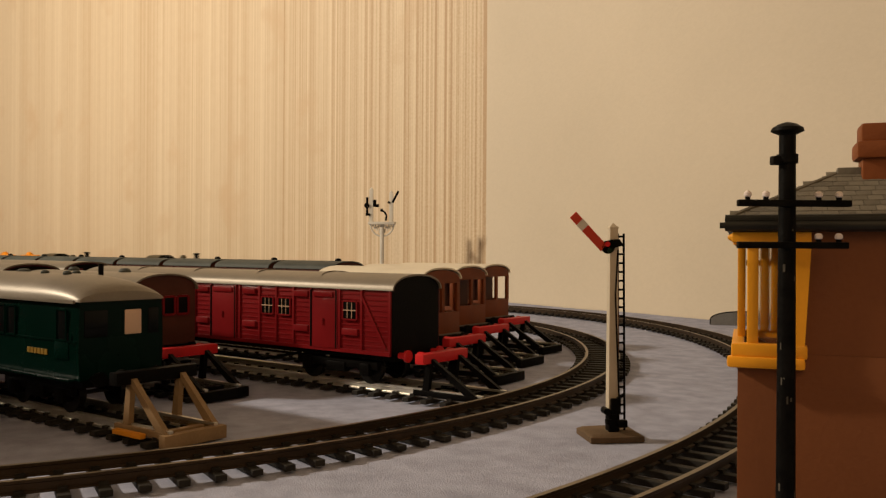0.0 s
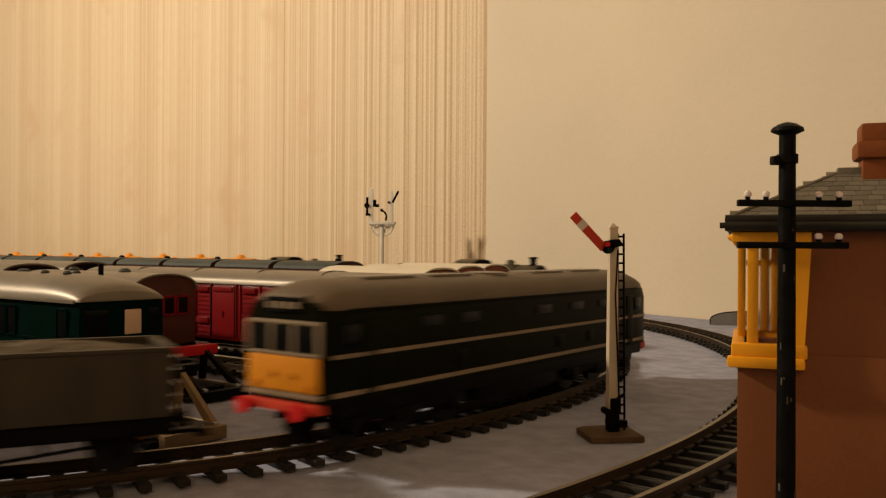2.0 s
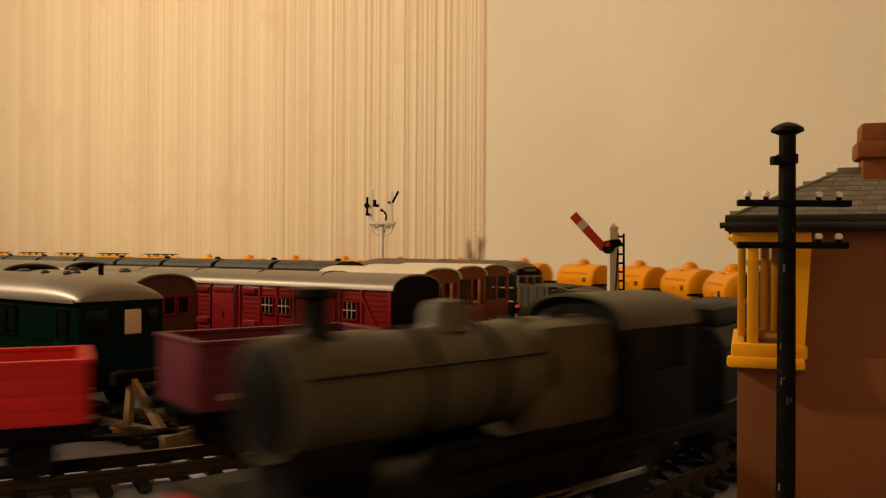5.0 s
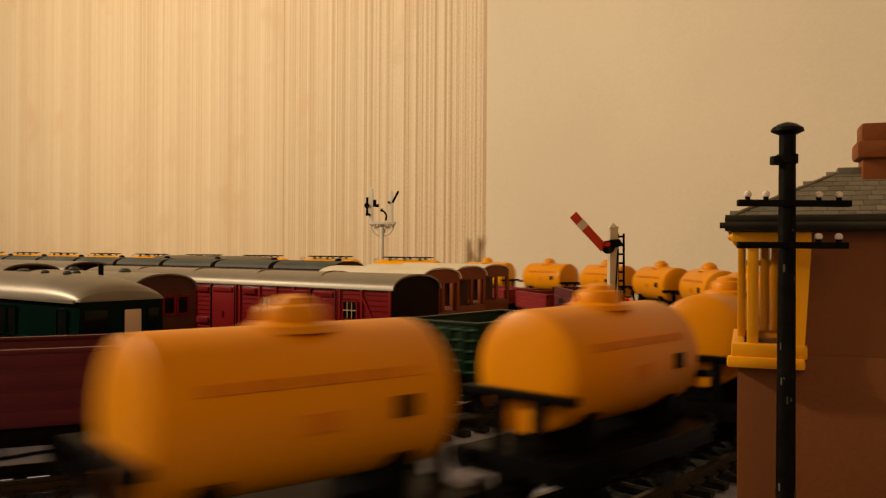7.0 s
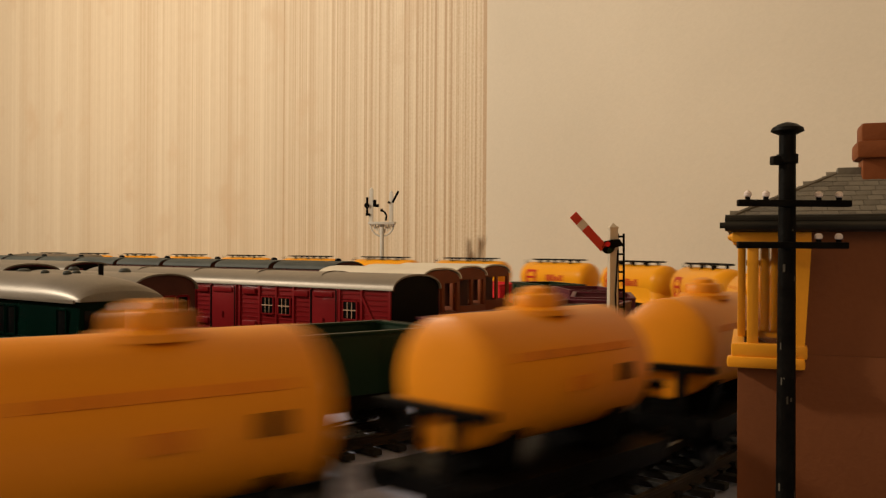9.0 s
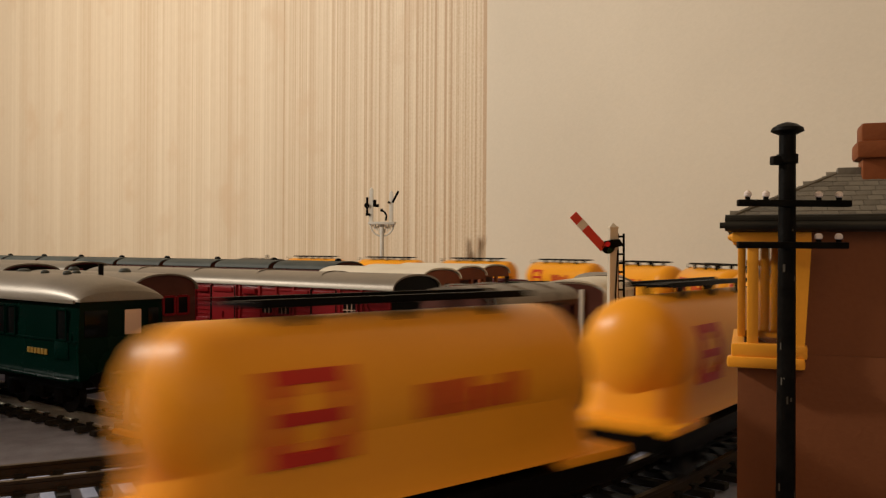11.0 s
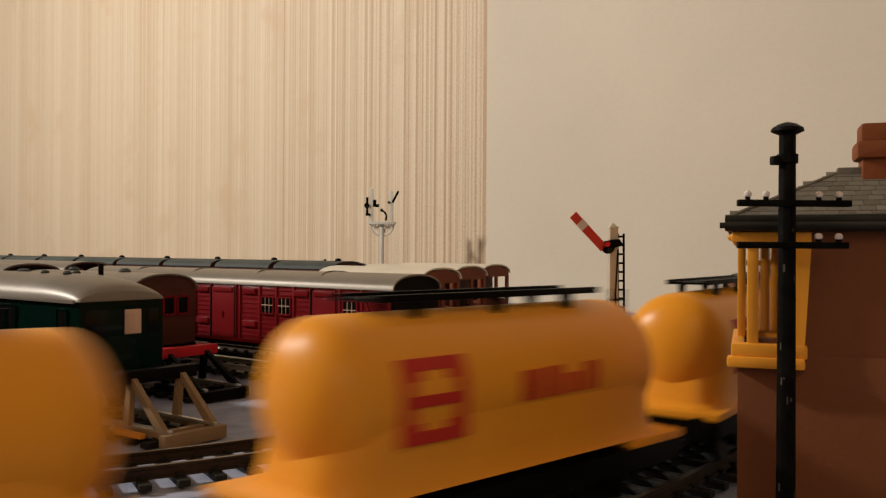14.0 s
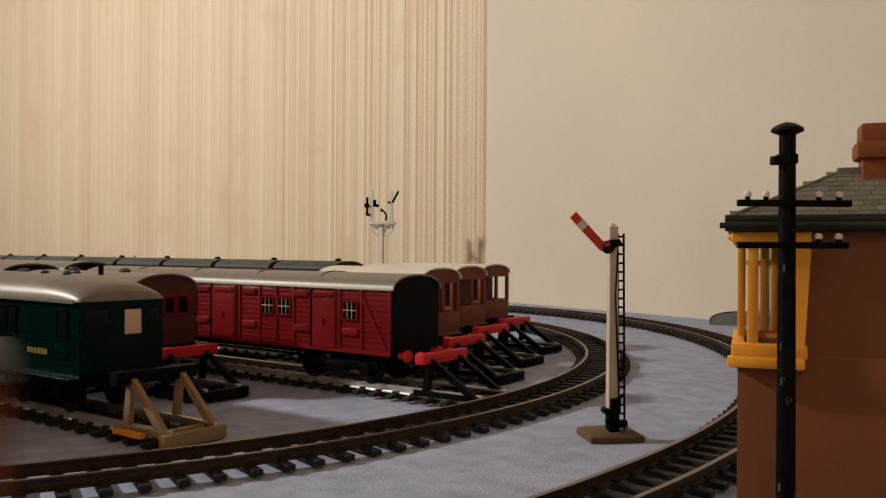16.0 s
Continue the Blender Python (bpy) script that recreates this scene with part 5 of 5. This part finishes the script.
def bracket_signal():
    s = thing("bracket_signal", "white bracket signal with two short posts and dark arms", "signal", Matrix.Translation((-0.0747, 1.0470, 0)) @ Matrix.Rotation(radians(-8), 4, "Z"))
    part("base", box(B(), -0.010, 0.010, -0.008, 0.008, 0, 0.003, 0.0006), M_base, s)
    part("main_post", rod(B(), (0, 0, 0.002), (0, 0, 0.0895), 0.0024, 10), M_white, s)
    plat = part("platform", box(B(), -0.0150, 0.0150, -0.0055, 0.0055, 0.0882, 0.0912, 0.0003), M_white, s)
    for e in (-1, 1):
        bm = B()
        for k in range(5):
            a0, a1 = radians(90) * k / 5, radians(90) * (k + 1) / 5
            rod(bm, (e * 0.0135 * math.sin(a0), 0, 0.0750 + 0.0140 * (1 - math.cos(a0))), (e * 0.0135 * math.sin(a1), 0, 0.0750 + 0.0140 * (1 - math.cos(a1))), 0.0009, 6)
        rod(bm, (e * 0.002, 0, 0.087), (e * 0.010, 0, 0.083), 0.0007, 6)
        part("curved_bracket", bm, M_white, plat)
        lattice = B()
        for k in range(4):
            x0, x1 = e * (0.0015 + 0.003 * k), e * (0.003 + 0.003 * k)
            rod(lattice, (x0, 0, 0.0885), (x1, 0, 0.0775 + 0.0022 * k + 0.001), 0.0005, 5)
            rod(lattice, (x1, 0, 0.0775 + 0.0022 * k + 0.001), (x1 + e * 0.0016, 0, 0.0885), 0.0005, 5)
        part("bracket_lattice", lattice, M_white, plat)
    for x, top in ((-0.0125, 0.1280), (0.0105, 0.1245)):
        post = part("post", box(B(), x - 0.0021, x + 0.0021, -0.0016, 0.0016, 0.0905, top, 0.0004), M_white, s)
        part("post_cap", rod(B(), (x, 0, top), (x, 0, top + 0.002), 0.0020, 8, 0.0003), M_white, post)
        if x < 0:
            part("arm", box(B(), x - 0.0056, x - 0.0030, -0.0026, -0.0016, top - 0.0290, top - 0.0090, 0.0002), M_black, post, "dark signal arm hanging down")
            part("arm_pivot", rod(B(), (x - 0.0046, -0.0030, top - 0.0185), (x - 0.0046, -0.0012, top - 0.0185), 0.0030, 12), M_black, post)
            part("weight_bar", box(B(), x - 0.0060, x - 0.0010, -0.0028, -0.0018, top - 0.0300, top - 0.0272, 0.0003), M_black, post)
            part("lamp", box(B(), x + 0.0025, x + 0.0060, -0.0030, 0.0, top - 0.0200, top - 0.0120, 0.0006), M_black, post)
            part("lens_plate", box(B(), x + 0.0058, x + 0.0092, -0.0024, -0.0014, top - 0.0205, top - 0.0168, 0.0006), M_black, post)
        else:
            m = Matrix.Translation((x + 0.0026, -0.002, top - 0.010)) @ Matrix.Rotation(radians(28), 4, "Y")
            part("arm", box(B(), -0.0012, 0.0012, -0.0005, 0.0005, -0.002, 0.0125, 0.0002, m), M_black, post, "dark signal arm raised")
            part("arm_pivot", rod(B(), (x - 0.0026, -0.0026, top - 0.0115), (x - 0.0026, -0.0010, top - 0.0115), 0.0014, 10), M_black, post)
            bm = B()
            for p, q in (((-0.0105, 0.1040), (-0.0072, 0.1022)), ((-0.0072, 0.1022), (-0.0050, 0.0975)), ((-0.0050, 0.0975), (-0.0060, 0.0925))):
                rod(bm, (x + p[0], -0.002, p[1]), (x + q[0], -0.002, q[1]), 0.0011, 6)
            rod(bm, (x - 0.0118, -0.002, 0.1042), (x - 0.0092, -0.002, 0.1042), 0.0018, 8)
            part("weight_lever", bm, M_black, post, "dark bent balance lever")
    k = 1.085
    for ob in s.children_recursive:
        ob.data.transform(Matrix.Diagonal((k, k, k, 1)))
    return s


home_signal()
bracket_signal()


def telegraph_pole():
    p = thing("telegraph_pole", "worn black telegraph pole with two crossarms and white insulators", "telegraph pole", Matrix.Translation((0.0622, 0.1548, 0)) @ Matrix.Rotation(radians(2), 4, "Z"))
    part("pole", turned(B(), ((0.00178, 0.0), (0.0017, 0.02), (0.00158, 0.05), (0.00145, 0.0866)), 16), M_pole, p, "black pole with chipped paint")
    part("pole_cap", turned(B(), ((0.0016, 0), (0.0029, 0.0006), (0.0027, 0.0012), (0.0016, 0.0019), (0.0002, 0.0023)), 16, Matrix.Translation((0, 0, 0.0863))), M_pole, p)
    for z, x in ((0.0819, 0),):
        part("collar", rod(B(), (0, 0, z - 0.0008), (0, 0, z + 0.0008), 0.0019, 14), M_pole, p)
    part("bracket_stub", box(B(), -0.0030, -0.0010, -0.0010, 0.0008, 0.0808, 0.0824, 0.0003), M_pole, p)
    for z, reach in ((0.0738, 0.0108), (0.0663, 0.0103)):
        arm = part("crossarm", box(B(), -0.0097, reach, -0.0024, -0.0010, z - 0.0006, z + 0.0006, 0.0002), M_pole, p)
        for x in ((-0.0079, -0.0046, 0.0050, 0.0087) if z > 0.07 else (0.0050, 0.0087)):
            part("insulator_pin", rod(B(), (x, -0.0017, z + 0.0004), (x, -0.0017, z + 0.0014), 0.0005, 8), M_pole, arm)
            part("insulator", turned(B(), ((0.0004, 0), (0.00068, 0.0003), (0.00068, 0.0008), (0.0003, 0.0012)), 12, Matrix.Translation((x, -0.0017, z + 0.0010))), M_insul, arm, "white insulator")
    random.seed(21)
    for k in range(16):
        z, a = random.uniform(0.006, 0.078), radians(random.uniform(200, 340))
        q = 0.0017 - 0.0000033 * z / 0.001
        h, w = random.uniform(0.00015, 0.0007), random.uniform(0.0001, 0.00022)
        m = Matrix.Translation((q * math.cos(a), q * math.sin(a), z)) @ Matrix.Rotation(a, 4, "Z")
        part("paint_chip", box(B(), -0.00012, 0.00006, -w, w, -h, h, 0, m), M_chip, p)
    return p


telegraph_pole()


# ---------------------------------------------------------------- the signal box
def signal_box():
    b = thing("signal_box", "brown signal box with ochre window frames, slate roof and chimney", "building", Matrix.Translation((0.0583, 0.1690, 0)) @ Matrix.Rotation(radians(-19.5), 4, "Z"))
    W, D, wt = 0.090, 0.0330, 0.0016
    zs, ze = 0.0454, 0.0690
    wx0, wx1 = 0.0036, 0.0121            # the window opening in the near wall
    # walls; x to the right, y away
    part("wall", box(B(), 0, W, 0, wt, 0, zs, 0.0002), M_brick, b)
    part("wall", box(B(), wx1, W, 0, wt, zs, ze), M_brick, b)
    part("wall", box(B(), 0, W, D - wt, D, 0, zs, 0.0002), M_brick, b)
    part("wall", box(B(), 0.040, W, D - wt, D, zs, ze), M_brick, b)
    part("wall", box(B(), 0, wt, wt, D - wt, 0, zs, 0.0002), M_brick, b)
    part("wall", box(B(), W - wt, W, wt, D - wt, 0, ze), M_brick, b)
    part("floor", box(B(), wt, W - wt, wt, D - wt, zs - 0.003, zs - 0.001), M_brick, b)
    # near window: moulded sill, head and posts standing proud of the wall
    sill = part("window_sill", box(B(), -0.0012, wx1 + 0.0006, -0.0016, 0.0014, zs - 0.0010, zs + 0.0018, 0.0006), M_winyellow, b)
    part("sill_moulding", box(B(), -0.0020, wx1 + 0.0002, -0.0022, 0.0012, zs - 0.0030, zs - 0.0008, 0.0007), M_winyellow, sill)
    head = part("window_head", box(B(), -0.0012, wx1 + 0.0012, -0.0016, 0.0014, 0.0668, ze, 0.0005), M_winyellow, b)
    part("head_nose", rod(B(), (-0.0010, 0.0, 0.0679), (-0.0020, 0.0, 0.0679), 0.0009, 10, 0.0003), M_winyellow, head)
    part("window_post", box(B(), 0.0017, 0.0038, -0.0010, 0.0012, zs + 0.0015, 0.0672, 0.0004), M_winyellow, b)
    bm = B()
    loft(bm, [[(x0, y, z) for x0, z in ((wx1 - 0.0026, zs - 0.0028), (wx1 - 0.0002, zs - 0.0028), (wx1 + 0.0012, 0.0672), (wx1 - 0.0018, 0.0672))] for y in (-0.0014, 0.0008)])
    part("corner_board", bm, M_winyellow, b)
    part("pane", box(B(), wx0, wx1 - 0.001, 0.0004, 0.0006, zs + 0.0015, 0.0670), M_winpane, b).visible_shadow = False
    # windows of the end and the far side
    for y in (0.0160, D - 0.001):
        part("window_post", box(B(), -0.0002, 0.0014, y - 0.0009, y + 0.0009, zs + 0.0014, ze - 0.0010, 0.0003), M_winyellow, b)
    for x in (0.0056, 0.0079, 0.0130, 0.0185, 0.0240, 0.0300, 0.0360):
        part("window_post", box(B(), x - 0.0010, x + 0.0010, D - 0.0014, D + 0.0004, zs + 0.0014, ze - 0.0010, 0.0003), M_winyellow, b)
    for z in (0.0625,):
        part("transom", box(B(), 0.0015, 0.040, D - 0.0010, D, z - 0.0007, z + 0.0007, 0.0002), M_winyellow, b)
    part("window_sill", box(B(), -0.0012, 0.0012, 0.0016, D + 0.001, zs - 0.0010, zs + 0.0016, 0.0004), M_winyellow, b)
    part("window_sill", box(B(), 0.0014, 0.040, D - 0.0012, D + 0.0012, zs - 0.0010, zs + 0.0016, 0.0004), M_winyellow, b)
    part("window_head", box(B(), -0.0010, 0.0012, 0.0016, D + 0.0006, ze - 0.0026, ze, 0.0004), M_winyellow, b)
    part("window_head", box(B(), 0.0014, 0.040, D - 0.0010, D + 0.0010, ze - 0.0026, ze, 0.0004), M_winyellow, b)
    # half-round gutters and the hipped roof
    zg = ze + 0.0012
    for p, q in (((-0.0024, -0.0028, zg), (W + 0.004, -0.0028, zg)), ((-0.0016, -0.0030, zg), (-0.0016, D + 0.003, zg)), ((-0.0024, D + 0.0028, zg), (W + 0.004, D + 0.0028, zg))):
        part("gutter", rod(B(), p, q, 0.0011, 14), M_gutter, b)
        part("gutter_lip", rod(B(), (p[0], p[1], zg + 0.0012), (q[0], q[1], zg + 0.0012), 0.0009, 10), M_gutter, b)
    part("gutter_stop", rod(B(), (-0.0034, -0.0028, zg), (-0.0024, -0.0028, zg), 0.0006, 10), M_gutter, b)
    part("soffit", box(B(), -0.0014, W + 0.0036, -0.0024, D + 0.0024, ze, ze + 0.0010), M_gutter, b)
    z0, zr = ze + 0.0026, 0.0815
    a, c = -0.0030, D + 0.0030
    mid = D / 2
    ridge0, ridge1 = 0.0197, W - 0.015
    bm = B()
    ax = -0.0016
    pts = [(ax, a, z0), (W + 0.0036, a, z0), (W + 0.0036, c, z0), (ax, c, z0), (ridge0, mid, zr), (ridge1, mid, zr)]
    v = [bm.verts.new(p) for p in pts]
    for f in ((0, 1, 5, 4), (1, 2, 5), (2, 3, 4, 5), (3, 0, 4), (0, 3, 2, 1)):
        bm.faces.new([v[i] for i in f])
    roof = part("roof", bm, M_slate, b, smooth=False)
    part("ridge_cap", box(B(), ridge0 - 0.0005, ridge1, mid - 0.0014, mid + 0.0014, zr - 0.0010, zr + 0.0011, 0.0003), M_slate, b)
    for y in (a, c):
        part("hip_cap", rod(B(), (ax, y, z0 + 0.0002), (ridge0, mid, zr + 0.0001), 0.0005, 6), M_slate, b)
    slate = bpy.data.meshes.new("slate")
    bm = B()
    box(bm, 0, 0.0027, 0, 0.0029, 0, 0.00018)
    bmesh.ops.recalc_face_normals(bm, faces=bm.faces[:])
    bm.to_mesh(slate)
    bm.free()
    slate.materials.append(M_slate)
    run = math.hypot(mid - a, zr - z0)
    pitch = math.atan2(zr - z0, mid - a)
    rows = int(run / 0.0024)
    for r in range(rows):
        t = r * 0.0024
        y, z = a + t * math.cos(pitch), z0 + t * math.sin(pitch)
        left = ax + (ridge0 - ax) * t / run
        x = left + (0.0014 if r % 2 else 0)
        while x < 0.062:
            share("slate", slate, roof, Matrix.Translation((x, y, z + 0.0002)) @ Matrix.Rotation(pitch - 0.045, 4, "X") @ Matrix.Rotation(random.uniform(-0.012, 0.012), 4, "Z"))
            x += 0.0028
    # square chimney across the ridge
    cx, y0, y1 = 0.0236, 0.0125, 0.0200
    ch = part("chimney", box(B(), cx, cx + 0.0110, y0, y1, 0.074, 0.0890, 0.0004), M_chimney, b, "terracotta moulded chimney stack")
    part("chimney_band", box(B(), cx - 0.0012, cx + 0.0122, y0 - 0.0012, y1 + 0.0010, 0.0840, 0.0876, 0.0009), M_chimney, ch)
    part("chimney_top", box(B(), cx - 0.0003, cx + 0.0113, y0 - 0.0004, y1 + 0.0003, 0.0874, 0.0912, 0.0006), M_chimney, ch)
    return b


def window_glass():
    m = bpy.data.materials.new("clear_plastic_glazing")
    m.use_nodes = True
    p = m.node_tree.nodes["Principled BSDF"]
    p.inputs["Transmission Weight"].default_value, p.inputs["Roughness"].default_value, p.inputs["IOR"].default_value = 1.0, 0.12, 1.2
    p.inputs["Base Color"].default_value = (0.92, 0.88, 0.80, 1)
    return m


M_winpane = window_glass()
signal_box()


def hump():
    t = thing("tunnel_mouth_card", "low grey arched card with a black edge by the wall", "card arch", Matrix.Translation((0.2685, 0.757, 0)) @ Matrix.Rotation(radians(-20), 4, "Z"))
    out = [(-0.030 * math.cos(math.pi * k / 20), 0.0030 + 0.0085 * math.sin(math.pi * k / 20) ** 0.8) for k in range(21)]
    bm = B()
    loft(bm, [[(x, y, z) for x, z in [(-0.030, -0.001)] + out + [(0.030, -0.001)]] for y in (-0.001, 0.001)])
    part("card", bm, M_hump, t)
    bm = B()
    for p, q in zip(out, out[1:]):
        rod(bm, (p[0], 0, p[1]), (q[0], 0, q[1]), 0.0010, 6)
    rod(bm, (-0.030, 0, -0.0005), (-0.030, 0, 0.0032), 0.0010, 6)
    part("edging", bm, M_black, t)
    return t


hump()

# ---------------------------------------------------------------- the two trains
TRAIN_A, TRAIN_B = [], []       # (thing, distance of its middle behind the reference, wheelbase, faces forward)
eng = diesel_engine()
TRAIN_A.append((eng, -0.259 + 0.112, 0.14))
_kinds = {
    "grey": open_wagon("grey steel mineral wagon loaded with coal", M_wgrey, 0.0040, height=0.0325),
    "green": open_wagon("dark green steel mineral wagon loaded with coal", M_wgreen, 0.0040, height=0.0335),
    "red": open_wagon("empty red planked open wagon", M_wagonred, None, ribs=False, planks=True, height=0.0265),
    "bright": open_wagon("empty bright red open wagon", M_red, None, ribs=False, planks=True, height=0.0305),
    "maroon": open_wagon("empty maroon planked open wagon", M_maroon, None, ribs=False, planks=True, height=0.0335),
    "loaded": open_wagon("maroon planked open wagon with a grey load", M_maroon, 0.0020, ribs=False, planks=True, height=0.0335),
    "opengreen": open_wagon("empty dark green open wagon", M_wgreen, None, height=0.0335),
    "brown": covered_van("maroon-brown covered van with grey roof", M_maroon, M_roofgrey, 0.070, "goods wagons", False, ends=M_maroon),
    "white": covered_van("white planked covered van with brown ends", M_whitewall, M_cream, 0.070, "goods wagons", False, ends=M_dbrown),
}
_used = set()
_order = ("grey", "green", "red", "red", "red", "maroon", "bright", "bright", "opengreen", "maroon", "maroon", "loaded", "loaded", "opengreen", "opengreen", "brown", "white")
for _i, _k in enumerate(_order):
    _w = _kinds[_k] if _k not in _used else copy_thing(_kinds[_k], Matrix.Identity(4))
    _used.add(_k)
    TRAIN_A.append((_w, 0.0875 * _i + (0.0275, 0.031, 0.033)[min(_i, 2)], 0.038))
_v = goods_brake_van("goods_brake_van", "dark brown goods brake van with grey roof", M_dbrown, M_roofgrey, group="train brake vans")
TRAIN_A.append((_v, 0.0875 * 17 + 0.043, 0.042))

se = steam_engine("black steam engine with red buffer beam heading tank wagons")
TRAIN_B.append((se, -0.503 - 0.0245, 0.0))
tn = tender()
TRAIN_B.append((tn, -0.503 - 0.0245 + 0.142, 0.0))
te = steam_engine("black side-tank steam engine with gold emblem, second in the train", tank=True)
TRAIN_B.append((te, -0.230, 0.0))
dome = dome_tank_wagon("orange-yellow tank wagon with filler dome and faded marks", M_orange)
for _i in range(10):
    TRAIN_B.append((dome if _i == 0 else copy_thing(dome, Matrix.Identity(4)), 0.0893 * _i - 0.0258, 0.038))
plain = dome_tank_wagon("clean bright yellow tank wagon with filler dome", M_yellow, False)
TRAIN_B.append((plain, 0.0893 * 10 - 0.0258, 0.038))
big = long_tank_wagon("long yellow tank wagon with red marks and black top walkway")
for _i in range(11):
    TRAIN_B.append((big if _i == 0 else copy_thing(big, Matrix.Identity(4)), 0.0893 * 10 - 0.028 + 0.118 + 0.1265 * _i, 0.062))
tail = goods_brake_van("goods_brake_van", "brown goods brake van with grey roof behind tank wagons", M_brown, M_vanroof, 0.0630, 0.0870, z1=0.0430, rise=0.0040, group="train brake vans")
TRAIN_B.append((tail, 2.3545, 0.042))

RUN_A = ((-0.5, -0.849), (0.5, -0.665), (1.0, -0.573), (1.5, -0.478), (2.0, -0.385), (2.5, -0.294), (3.0, -0.214), (3.5, -0.134), (4.0, -0.052), (6.5, 0.394), (7.0, 0.486),
         (7.5, 0.579), (8.0, 0.669), (9.0, 0.8440), (11.4, 1.384), (12.0, 1.549), (12.5, 1.683), (12.7, 1.7275), (14.0, 1.9575), (16.5, 2.3975))
RUN_B = ((-0.5, -1.535), (2.6, -0.640), (3.0, -0.525), (3.5, -0.383), (4.1, -0.215), (6.5, 0.374), (7.0, 0.4924), (7.5, 0.608), (8.0, 0.726), (8.5, 0.8455), (9.0, 0.9640),
         (11.4, 1.7345), (11.5, 1.7675), (11.8, 1.8805), (12.0, 1.9495), (12.2, 2.0235), (12.5, 2.1115), (12.6, 2.1385), (13.0, 2.2335), (13.5, 2.3505), (14.0, 2.4655), (14.5, 2.5835),
         (15.0, 2.7075), (15.4, 2.8015), (16.0, 2.9505), (16.5, 3.0735))


def run_at(rows, t):
    """Smooth distance run at t seconds."""
    ts, ss = [r[0] for r in rows], [r[1] for r in rows]
    k = max(0, min(int(np.searchsorted(ts, t)) - 1, len(ts) - 2))

    def slope(i):
        i0, i1 = max(0, i - 1), min(len(ts) - 1, i + 1)
        return (ss[i1] - ss[i0]) / (ts[i1] - ts[i0])
    d = ts[k + 1] - ts[k]
    x = (t - ts[k]) / d
    return ((2 * x ** 3 - 3 * x ** 2 + 1) * ss[k] + (x ** 3 - 2 * x ** 2 + x) * d * slope(k)
            + (-2 * x ** 3 + 3 * x ** 2) * ss[k + 1] + (x ** 3 - x ** 2) * d * slope(k + 1))


def motions():
    times = [0.1 * i for i in range(161)]
    for ob, behind, base in TRAIN_A:
        walk(ob, [(t, line_a.stand(run_at(RUN_A, t) - behind, base)) for t in times])
    for ob, behind, base in TRAIN_B:
        rows = []
        for t in times:
            s = run_at(RUN_B, t) - behind
            if base:
                rows.append((t, line_b.stand(s, base)))
            else:
                a, b = line_b.at(s - 0.012), line_b.at(s - 0.10)
                d = a - b
                p = a + d.normalized() * 0.012
                rows.append((t, Matrix.Translation((p.x, p.y, RH)) @ Matrix.Rotation(math.atan2(d.y, d.x), 4, "Z")))
        walk(ob, rows)


motions()
